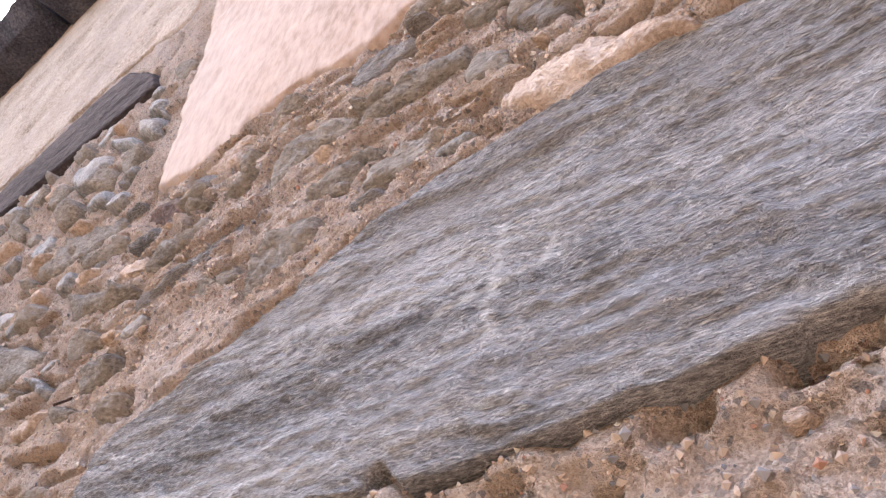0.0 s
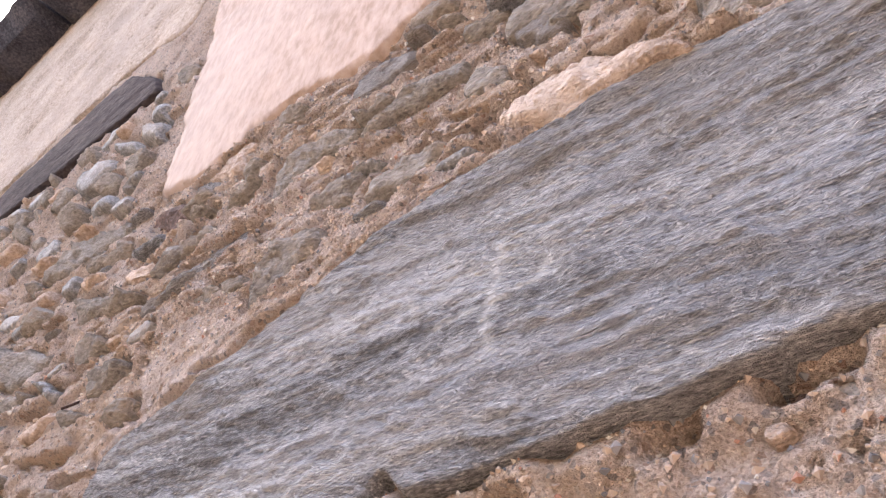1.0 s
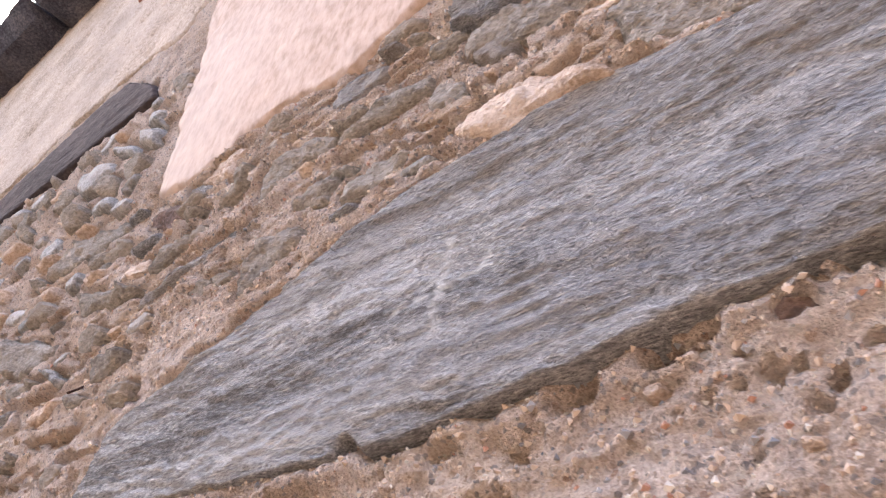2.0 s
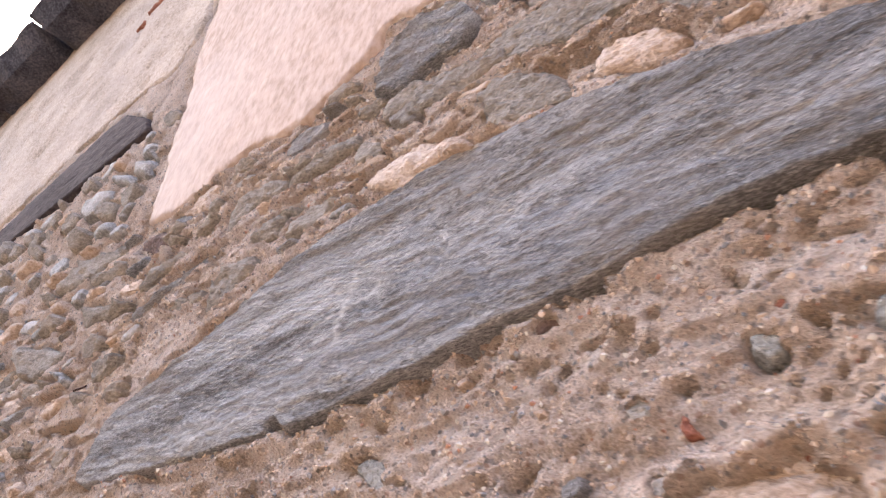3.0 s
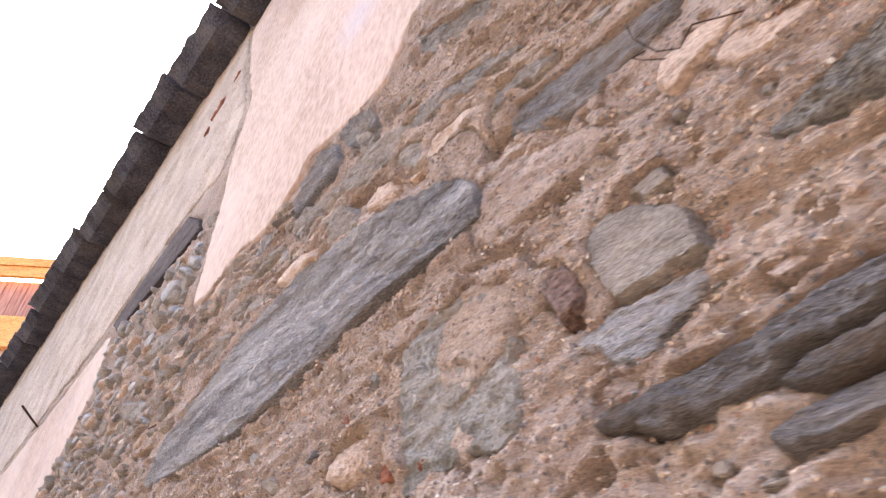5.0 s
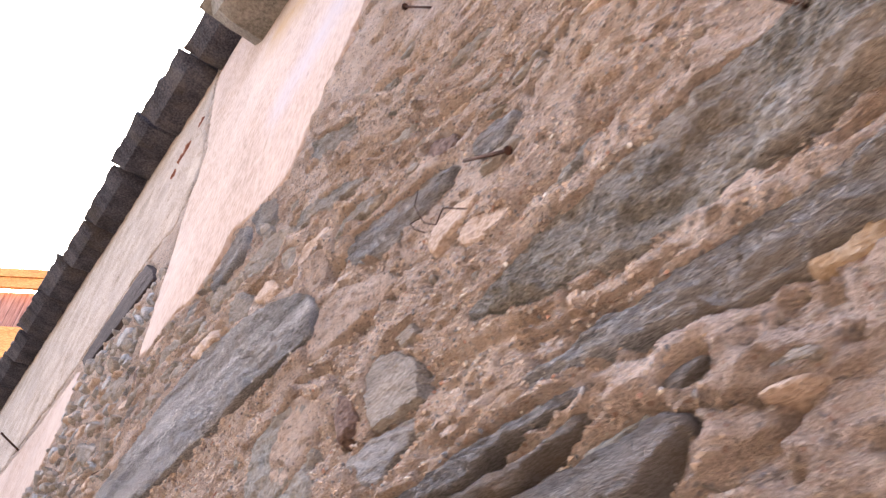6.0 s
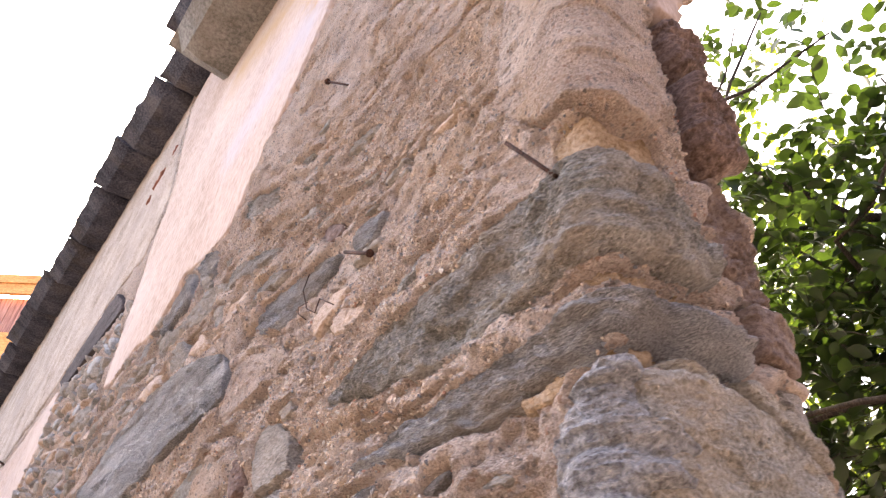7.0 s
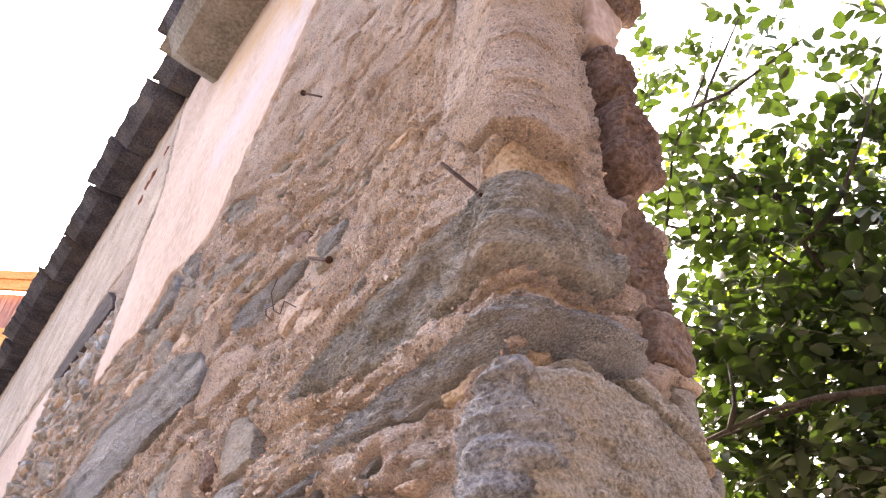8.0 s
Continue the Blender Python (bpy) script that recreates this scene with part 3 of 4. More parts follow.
stone('mortar', 0.002, 0.010, [(0.78, 1.80), (0.80, 1.755), (0.850, 1.716), (0.878, 1.700), (0.915, 1.706), (0.940, 1.716), (0.950, 1.735), (0.953, 1.76), (0.945, 1.80), (0.944, 1.88), (0.948, 2.0), (0.95, 2.5), (0.82, 2.5)], 0.55, "smooth weathered corner stone coated in sandy mortar", rise=0.016)
# sunk hollows between the corner stones: yellowish lime with their shade in the colour
stone('ochre', -0.006, 0.008, [(0.842, 1.655), (0.846, 1.70), (0.88, 1.706), (0.945, 1.716), (0.952, 1.652), (0.90, 1.648)], 0.6)
stone('ochre', -0.010, 0.006, [(0.835, 1.546), (0.86, 1.556), (0.886, 1.564), (0.93, 1.569), (0.955, 1.572), (0.965, 1.555), (0.935, 1.556), (0.89, 1.555)], 1.3)
stone('ochre', -0.004, 0.006, [(0.80, 1.497), (0.857, 1.504), (0.90, 1.512), (0.95, 1.512), (0.975, 1.503), (0.94, 1.496), (0.88, 1.488), (0.84, 1.486)], 1.2)
stone('brown', 0.020, 0.010, [(0.982, 1.73), (0.985, 1.80), (0.995, 1.83), (1.02, 1.835), (1.042, 1.81), (1.045, 1.75), (1.02, 1.725)], 1.5)
stone('brown', 0.010, 0.008, [(0.985, 1.84), (0.985, 1.91), (1.01, 1.93), (1.035, 1.89), (1.03, 1.85)], 1.5)
stone('redbrown', 0.006, 0.008, [(0.985, 1.60), (0.985, 1.68), (1.005, 1.715), (1.03, 1.69), (1.042, 1.65), (1.038, 1.60), (1.015, 1.588)], 1.3)
stone('redbrown', 0.016, 0.006, [(0.992, 1.535), (0.995, 1.58), (1.02, 1.583), (1.038, 1.58), (1.048, 1.556), (1.03, 1.538)], 0.8)
stone('greybrown', 0.012, 0.008, [(1.02, 1.49), (1.015, 1.525), (1.04, 1.53), (1.058, 1.50), (1.04, 1.485)], 1.2)
stone('greybrown', 0.018, 0.008, [(1.030, 1.435), (1.032, 1.472), (1.058, 1.475), (1.068, 1.44)], 1.2)
stone('greybrown', 0.016, 0.008, [(1.035, 1.38), (1.035, 1.422), (1.062, 1.425), (1.068, 1.39)], 1.2)
stone('redbrown', 0.024, 0.010, [(0.998, 2.02), (1.0, 2.08), (1.03, 2.14), (1.062, 2.10), (1.06, 2.03), (1.03, 2.00)], 1.6)
stone('plaster', 0.006, 0.008, [(0.968, 1.92), (0.968, 2.6), (1.03, 2.6), (1.04, 2.0), (1.015, 1.915)])

# smooth plaster left on the rough wall
stone('plaster', 0.007, 0.008, [(-0.60, 2.10), (-0.50, 2.09), (-0.40, 2.12), (-0.29, 2.09), (-0.20, 2.13), (-0.15, 2.178), (-0.05, 2.14), (0.061, 2.13), (0.12, 2.22), (0.20, 2.36), (0.28, 2.50), (0.34, 2.66), (0.34, 3.05), (0.28, 3.6), (-1.05, 3.6), (-0.86, 3.15), (-0.70, 2.85), (-0.69, 2.625), (-0.64, 2.40), (-0.62, 2.25)], 0.25, "smooth pinkish lime plaster remnant on a rough wall")
stone('plaster', 0.006, 0.008, [(-2.9, 2.47), (-2.174, 2.481), (-1.686, 2.477), (-1.45, 2.50), (-1.36, 2.27), (-1.46, 2.13), (-1.53, 2.04), (-2.3, 2.0), (-2.9, 2.0)], 0.25, "pale lime plaster remnant on a rough wall")

stone('render', 0.006, 0.02, [(-5.9, 2.5), (-2.9, 2.52), (-1.5, 2.56), (-1.35, 2.60), (-0.90, 2.645), (-0.78, 2.60), (-0.72, 2.70), (-0.74, 2.86), (-0.90, 3.15), (-1.08, 3.6), (-1.1, 3.71), (-5.9, 3.71)], 0.6, "rough pale lime render high on the wall")

# brick slivers showing through the render
stone('red', 0.008, 0.004, [(-1.02, 3.235), (-0.975, 3.25), (-0.97, 3.262), (-1.01, 3.255)])
stone('red', 0.008, 0.004, [(-1.15, 3.16), (-1.07, 3.20), (-1.06, 3.222), (-1.10, 3.215), (-1.14, 3.185)])
stone('red', 0.008, 0.004, [(-1.17, 3.115), (-1.15, 3.12), (-1.14, 3.145), (-1.165, 3.14)])
# small cobbles packed under the lintel and rubble scattered in the mortar
rng = random.Random(5)
BUSY = [st[3] for st in STONES]


def free(x, z, r):
    gx, gz = np.array([x]), np.array([z])
    return all(float(inside_distance(p, gx, gz)[0]) < -r for p in BUSY if min(q[0] for q in p) - r < x < max(q[0] for q in p) + r and min(q[1] for q in p) - r < z < max(q[1] for q in p) + r)


def scatter(count, x0, x1, z0, z1, r0, r1, kinds, proud, flat=0.75, edge=0.4, sway=0.35):
    made = 0
    for _ in range(count * 12):
        if made >= count:
            return
        x, z, r = rng.uniform(x0, x1), rng.uniform(z0, z1), rng.uniform(r0, r1)
        if not free(x, z, r * (0.8 if flat > 0.35 else 0.4)):
            continue
        tilt, n = rng.uniform(-sway, sway), rng.choice((5, 6, 7))
        pts = []
        for k in range(n):
            a = 2 * math.pi * k / n
            q = r * rng.uniform(0.72, 1.2)
            u, v = q * math.cos(a), q * flat * math.sin(a)
            pts.append((x + u * math.cos(tilt) - v * math.sin(tilt), z + u * math.sin(tilt) + v * math.cos(tilt)))
        stone(rng.choice(kinds), proud * rng.uniform(0.6, 1.3), max(0.003, r * edge), pts)
        BUSY.append(STONES[-1][3])
        made += 1


scatter(90, -1.7, -0.66, 2.0, 2.42, 0.014, 0.036, ['greypeb', 'greypeb', 'greybrown', 'greybrown', 'tan'], 0.013, 0.6)
scatter(60, -1.7, -0.5, 1.72, 2.05, 0.014, 0.036, ['greybrown', 'greybrown', 'greypeb', 'greybrown', 'tan'], 0.008, 0.4)
scatter(12, -0.5, 0.0, 1.88, 2.06, 0.006, 0.014, ['greybrown', 'mortar', 'tan'], 0.004, 0.35)
scatter(16, 0.05, 0.5, 1.82, 2.12, 0.006, 0.018, ['greybrown', 'mortar', 'tan'], 0.005, 0.35)
scatter(40, -0.25, 0.75, 1.40, 1.70, 0.0025, 0.0065, ['greybeige', 'tan', 'slate', 'pale', 'greybrown'], 0.004, 0.75)
scatter(6, -0.25, 0.5, 1.45, 1.70, 0.0018, 0.0032, ['red'], 0.003, 0.6)
scatter(14, 0.35, 0.85, 1.66, 2.1, 0.004, 0.009, ['tan', 'greybrown'], 0.004, 0.45)
scatter(46, -1.2, -0.1, 1.86, 2.1, 0.012, 0.040, ['greybrown', 'greybrown', 'greypeb', 'slate'], 0.010, 0.30, 0.3, 0.2)
# thin wedges pushed into the joints
scatter(34, 0.08, 0.62, 1.72, 2.12, 0.016, 0.042, ['mortar', 'tan', 'mortar', 'greygreen', 'greybrown'], 0.006, 0.24, 0.22, 0.14)
scatter(16, 0.45, 0.80, 1.70, 2.3, 0.014, 0.034, ['mortar', 'mortar', 'tan'], 0.005, 0.18, 0.25, 0.12)
scatter(26, -0.62, 0.05, 1.88, 2.07, 0.014, 0.034, ['mortar', 'mortar', 'greybrown', 'tan'], 0.007, 0.26, 0.22, 0.16)
scatter(30, -1.3, -0.5, 1.75, 2.1, 0.018, 0.045, ['mortar', 'tan', 'greybrown'], 0.010, 0.28, 0.22, 0.16)
scatter(12, 0.40, 0.84, 1.38, 1.56, 0.008, 0.020, ['mortar', 'tan', 'mortar', 'greybrown'], 0.008, 0.22, 0.22, 0.12)


def outline_shift(X, Z, seed, plain=False):
    return (0.35 if plain else 1.0) * (0.0052 * fbm(X * 34, Z * 60, seed, 4, 0.65) + 0.0035 * cells(X * 30, Z * 55, seed + 1, 0.15))


# ---- the wall: a mortar face round the corner, recessed behind and beside its stones ----
def steps(*runs):
    out = [runs[0][0]]
    for a, b, d in runs:
        n = max(1, round((b - a) / d))
        out += [a + (b - a) * (k + 1) / n for k in range(n)]
    return np.array(out)


gs = steps((-6.0, -1.6, 0.03), (-1.6, -0.6, 0.007), (-0.6, 1.09, 0.0032), (1.09, 1.15, 0.006), (1.15, 2.0, 0.05), (2.0, 7.9, 0.4))
gz = steps((0.0, 1.25, 0.06), (1.25, 2.2, 0.0032), (2.2, 2.7, 0.007), (2.7, 3.72, 0.03))
GS, GZ = np.meshgrid(gs, gz, indexing='ij')
rough_zone = (1 - 0.55 * smooth(2.35, 2.6, GZ)) * (1 - 0.4 * smooth(1.85, 2.1, GZ) * smooth(0.3, 0.5, GS))
H = 0.006 * fbm(GS * 5, GZ * 7, 3, 3) + rough_zone * (0.0040 * fbm(GS * 16, GZ * 34, 9, 4, 0.55) + 0.0030 * fbm(GS * 95, GZ * 125, 15, 2, 0.8))
H += 0.0035 * rough_zone * smooth(0.1, 0.6, ridge(GS * 9 + 4 * GZ, GZ * 40 - 6 * GS, 21))
# long swellings left by the mason's hand, and hollows washed out between the low stones
H += (0.002 + 0.007 * rough_zone * (0.3 + 0.7 * smooth(-0.6, -0.3, GS)) * fbm(GS * 6 + GZ * 3, GZ * 24 - GS * 3, 51, 3, 0.55) * (1 - 0.75 * smooth(1.60, 1.66, GZ) * smooth(1.74, 1.70, GZ) * smooth(0.38, 0.3, GS)))
H -= 0.014 * smooth(0.40, 0.55, GS) * (1 - smooth(0.80, 0.86, GS)) * smooth(1.52, 1.48, GZ) * (0.6 + 0.8 * vnoise(GS * 16, GZ * 40, 61))
crease = 1 - np.abs(vnoise(GS * 6 + GZ * 2, GZ * 34 - GS * 4, 81) + 0.25 * vnoise(GS * 30, GZ * 60, 83))
H -= 0.015 * rough_zone * smooth(0.91, 0.985, crease) * smooth(-0.2, 0.3, vnoise(GS * 9, GZ * 14, 85))
# thrown mortar left lumpy high up, and dragged over the rubble further along
lumpy = smooth(1.72, 1.85, GZ) * smooth(0.20, 0.36, GS) * smooth(0.88, 0.80, GS)
H += lumpy * (0.0050 * cells(GS * 22, GZ * 26, 91, 0.3) + 0.0030 * cells(GS * 52, GZ * 60, 92, 0.3)) * smooth(-0.7, 0.3, vnoise(GS * 7, GZ * 5, 93))
dragged = smooth(-0.05, -0.2, GS) * smooth(1.84, 1.88, GZ)
H += dragged * (0.0050 * cells(GS * 13 + GZ * 4, GZ * 40, 95, 0.2) + 0.0025 * cells(GS * 40, GZ * 90, 96, 0.25))
# trowel lines in the pointing
for (ax, az), (bx, bz), deep in (((0.45, 1.572), (0.70, 1.561), 0.007), ((0.60, 1.672), (0.78, 1.706), 0.008), ((0.58, 1.83), (0.72, 1.872), 0.008), ((0.50, 1.897), (0.64, 1.945), 0.006), ((0.0, 1.949), (0.14, 1.951), 0.008), ((0.05, 1.917), (0.15, 1.917), 0.007), ((-0.032, 1.683), (-0.006, 1.686), 0.022), ((-0.08, 1.677), (-0.066, 1.678), 0.018), ((-0.15, 1.670), (-0.14, 1.671), 0.018), ((0.05, 1.693), (0.06, 1.694), 0.018), ((0.305, 1.785), (0.328, 1.795), 0.04), ((0.425, 1.553), (0.49, 1.5515), 0.022), ((0.84, 1.551), (0.90, 1.560), 0.016), ((0.386, 1.555), (0.398, 1.552), 0.02), ((0.845, 1.30), (0.835, 1.46), 0.010), ((0.47, 1.588), (0.62, 1.566), 0.006)):
    dx, dz = bx - ax, bz - az
    q = np.clip(((GS - ax) * dx + (GZ - az) * dz) / (dx * dx + dz * dz), 0, 1)
    far = np.hypot(GS - ax - q * dx, GZ - az - q * dz) + 0.002 * vnoise(GS * 60, GZ * 60, 71)
    H -= deep * np.exp(-(far / 0.0045) ** 2)
pits = fbm(GS * 48, GZ * 62, 33, 4, 0.75)
H -= 0.010 * rough_zone * smooth(0.30, 0.50, pits)
H += 0.0035 * rough_zone * cells(GS * 70, GZ * 85, 34, 0.3) * smooth(1.80, 1.70, GZ)
H -= 0.03 * smooth(0.97, 0.98, GS) * smooth(1.68, 1.72, GZ) * (1 - smooth(S3, S3 + 0.02, GS))
for kind, proud, rounding, outline, wear, label, seed, rise in STONES:
    xs, zs = [p[0] for p in outline], [p[1] for p in outline]
    i0, i1 = np.searchsorted(gs, [min(xs) - 0.03, max(xs) + 0.03])
    j0, j1 = np.searchsorted(gz, [min(zs) - 0.03, max(zs) + 0.03])
    X, Z = GS[i0:i1, j0:j1], GZ[i0:i1, j0:j1]
    if X.size == 0:
        continue
    d = inside_distance(outline, X, Z) + outline_shift(X, Z, seed, kind == 'darkwood' or (kind == 'slate' and max(xs) - min(xs) > 0.6))
    hole = 0.04 if kind not in FLAT else 0.012
    slab_here = kind == 'slate' and max(xs) - min(xs) > 0.6
    gap = 0.0 if kind in FLAT else (0.004 if slab_here else 0.015) * np.exp(-(d / 0.004) ** 2) * smooth(0.0 if kind == 'greypeb' else 0.15, 0.45, fbm(X * 22, Z * 22, seed + 3, 2))
    if kind not in FLAT and kind != 'greypeb' and not slab_here and proud > 0:
        high = smooth(-0.6, 0.4, 2 * (Z - 0.5 * (min(zs) + max(zs))) / (max(zs) - min(zs)))
        H[i0:i1, j0:j1] += min(proud, 0.008) * np.exp(-((d + 0.007) / 0.011) ** 2) * (0.25 + 0.75 * high) * (0.3 if max(xs) < 0.1 or kind == 'pale' else 1.0)
    if slab_here:
        H[i0:i1, j0:j1] += 0.007 * np.exp(-((d + 0.006) / 0.009) ** 2)
    H[i0:i1, j0:j1] = H[i0:i1, j0:j1] * (1 - smooth(0, 0.008, d)) - hole * smooth(0.001, 0.008, d) - gap
for ax, az, rad in ((0.57, 1.77, 0.05), (0.83, 1.685, 0.03), (0.42, 2.195, 0.04), (0.51, 1.735, 0.05)):
    near = np.exp(-((GS - ax) ** 2 + (GZ - az) ** 2) / rad ** 2)
    H = H * (1 - near) + np.minimum(H, -0.004) * near
wall = part("wall_front", grid_mesh("wall_front", sheet(GS, GZ, H)), MATS['mortar'])
tagged(wall, "old rubble stone wall bedded in sandy pinkish lime mortar", "wall", kind="structure")

for kind, proud, rounding, outline, wear, label, seed, rise in STONES:
    xs, zs = np.array([p[0] for p in outline]), np.array([p[1] for p in outline])
    size = max(xs.max() - xs.min(), zs.max() - zs.min())
    step = 0.0017 if xs.mean() > 0.3 else 0.0022 if xs.mean() > -0.5 else 0.004
    step = max(step, size / 440)
    if kind == 'slate' and size > 0.6:
        step = 0.0015
    if size < 0.09:
        step = min(step, size / 22)
    if kind in FLAT:
        step = max(step, 0.006)
    a = np.arange(xs.min() - 0.012, xs.max() + 0.012 + step, step)
    b = np.arange(zs.min() - 0.012, zs.max() + 0.012 + step, step)
    X, Z = np.meshgrid(a, b, indexing='ij')
    d = inside_distance(outline, X, Z) + outline_shift(X, Z, seed, kind == 'darkwood' or (kind == 'slate' and max(xs) - min(xs) > 0.6))
    if kind in FLAT:
        d = d + 0.012 * fbm(X * 18, Z * 18, seed + 2, 4, 0.6)
    if xs.mean() < 0.0 and size < 0.3 and kind not in FLAT and kind != 'greypeb':
        proud *= 1.35
    w = np.clip(d / (0.6 * rounding), 0, 1)
    cx, cz = xs.mean(), zs.mean()
    lean = (hash2(np.array([seed]), np.array([3]), 1)[0] * (X - cx) + hash2(np.array([seed]), np.array([5]), 2)[0] * (Z - cz)) / max(size, 0.02)
    h = (proud + rise * smooth(0.80, 0.89, X)) * np.sqrt(1 - (1 - w) ** 2) * (1 + (0.35 if kind not in FLAT and size < 0.6 else 0) * lean)
    if kind in ('slate', 'shadedslate', 'greygreen', 'tan', 'pale') and proud > 0:
        h = h * (1.05 - 0.45 * smooth(-0.2, 0.9, 2 * (Z - cz) / max(zs.max() - zs.min(), 0.01)) * (1 - smooth(0.80, 0.86, X)))
    if kind == 'slate' and rise > 0:
        band = (Z - np.interp(X, [0.60, 0.70, 0.86, 0.91, 0.97, 1.0], [1.510, 1.498, 1.502, 1.512, 1.505, 1.52])) / 0.036
        h = h * np.clip(0.3 + 0.85 * smooth(0.0, 0.8, band), 0, 1.15) - 0.004 * (1 - smooth(0.0, 0.5, band)) * smooth(0.80, 0.88, X) * (d > 0)
    if kind in ('greybrown', 'darkwood') and cx < 0.1:
        h = h * np.clip(1 + 0.9 * (Z - cz) / max(zs.max() - zs.min(), 0.01), 0.3, 1.5)
    flaky = kind in ('slate', 'shadedslate', 'darkwood')
    inner = np.clip(d / 0.004, 0, 1)
    warp = 0.010 * fbm(X * 30, Z * 30, seed + 21, 3)
    if flaky and size > 0.6:
        U, V = X - 0.10 * Z + warp, Z + 0.10 * X + 0.4 * warp
        rel = 0.0030 * cells(U * 5, V * 24, seed, 0.10) + 0.0020 * cells(U * 14, V * 62, seed + 12, 0.12) + 0.0014 * cells(U * 40, V * 150, seed + 14, 0.2)
        rel += 0.0018 * fbm(U * 24, V * 150, seed + 5, 3, 0.7) + 0.0014 * fbm(U * 110, V * 330, seed + 9, 2, 0.8) + 0.003 * fbm(U * 4, V * 9, seed + 8, 2)
    elif flaky:
        U, V = X - 0.14 * Z + warp, Z + 0.14 * X + 0.4 * warp
        rel = 0.0034 * cells(U * 11, V * 46, seed, 0.08) + 0.0022 * cells(U * 34, V * 120, seed + 12, 0.10) + 0.0014 * fbm(U * 24, V * 110, seed + 5, 3, 0.65) + 0.0030 * fbm(U * 130, V * 210, seed + 9, 3, 0.85)
    elif kind in FLAT:
        rel = 0.004 * fbm(X * 4, Z * 4, seed, 3) + (0.006 * fbm(X * 30, Z * 36, seed + 3, 4, 0.6) - 0.010 * smooth(0.62, 0.8, vnoise(X * 34, Z * 34, seed + 8)) if kind == 'render' else 0.0014 * cells(X * 9, Z * 7, seed + 6, 0.4) + 0.0012 * fbm(X * 40, Z * 20, seed + 3, 3) - 0.008 * smooth(0.76, 0.9, vnoise(X * 34, Z * 34, seed + 8)))
    elif kind == 'greypeb':
        rel = 0.0030 * cells(X * 30, Z * 36, seed, 0.5) + 0.0012 * fbm(X * 90, Z * 110, seed + 5, 3, 0.7)
    else:
        U, V = X - 0.1 * Z + warp, Z + 0.1 * X + 0.6 * warp
        rel = 0.0044 * cells(U * 15, V * 30, seed, 0.08) + 0.0028 * cells(U * 38, V * 70, seed + 12, 0.10) + 0.0016 * cells(U * 95, V * 140, seed + 13, 0.2) + 0.0032 * fbm(X * 100, Z * 140, seed + 5, 3, 0.85)
    h += np.where(d > 0, wear * min(1.0, 12 * size) * rel * inner, 0)
    h = np.where(d < 0, d * 4.0, h)
    big = kind == 'slate' and size > 0.6
    P = sheet(X, Z, h)
    origin = sheet(np.array([cx]), np.array([cz]), np.array([0.0]))[0]
    # the slab's bluish strokes paint the sky's reflection into its lower band
    ob = part("slate_slab" if big else WORDS[kind], grid_mesh("stone", P - origin, d > -0.006), streaked(streaked(streaked(MATS['slate'], ((0.07 - cx, 1.82 - cz, 0.16, -10, 0.05), (-0.22 - cx, 1.83 - cz, 0.14, 12, 0.03)), (0.20, 0.165, 0.13), 0.05, "weathered_slate", 0.7), ((-0.10 - cx, 1.722 - cz, 0.26, 2, 0.028), (0.02 - cx, 1.765 - cz, 0.12, -4, 0.012)), (0.42, 0.445, 0.50), 0.05, "blue_veined_slate", 0.6), ((-0.144 - cx, 1.768 - cz, 0.042, 90, 0.005), (-0.142 - cx, 1.763 - cz, 0.045, 6, 0.004), (-0.117 - cx, 1.773 - cz, 0.014, 90, 0.004))) if big else (washed_plaster(cx, cz) if kind == 'plaster' and size > 1.2 and cx > -1 else MATS[kind]), wall, label or ("long blue-grey slate slab with a flaky worn face" if big else ""))
    ob.location = origin

# ---- loose grit bedded in the mortar face ----
def grit_material():
    m = bpy.data.materials.new("mortar_grit")
    m.use_nodes = True
    nt = m.node_tree
    geo = nt.nodes.new("ShaderNodeNewGeometry")
    ramp = nt.nodes.new("ShaderNodeValToRGB")
    ramp.color_ramp.interpolation = 'CONSTANT'
    e = ramp.color_ramp.elements
    e[0].color, e[1].color = (0.17, 0.165, 0.17, 1), (0.60, 0.54, 0.47, 1)
    e[1].position = 0.9
    for pos, c in ((0.12, (0.27, 0.25, 0.24, 1)), (0.26, (0.42, 0.32, 0.25, 1)), (0.50, (0.52, 0.40, 0.31, 1)), (0.72, (0.36, 0.19, 0.13, 1)), (0.76, (0.47, 0.37, 0.29, 1))):
        e.new(pos).color = c
    nt.links.new(geo.outputs["Random Per Island"], ramp.inputs[0])
    nt.links.new(ramp.outputs[0], nt.nodes["Principled BSDF"].inputs["Base Color"])
    nt.nodes["Principled BSDF"].inputs["Roughness"].default_value = 0.85
    return m


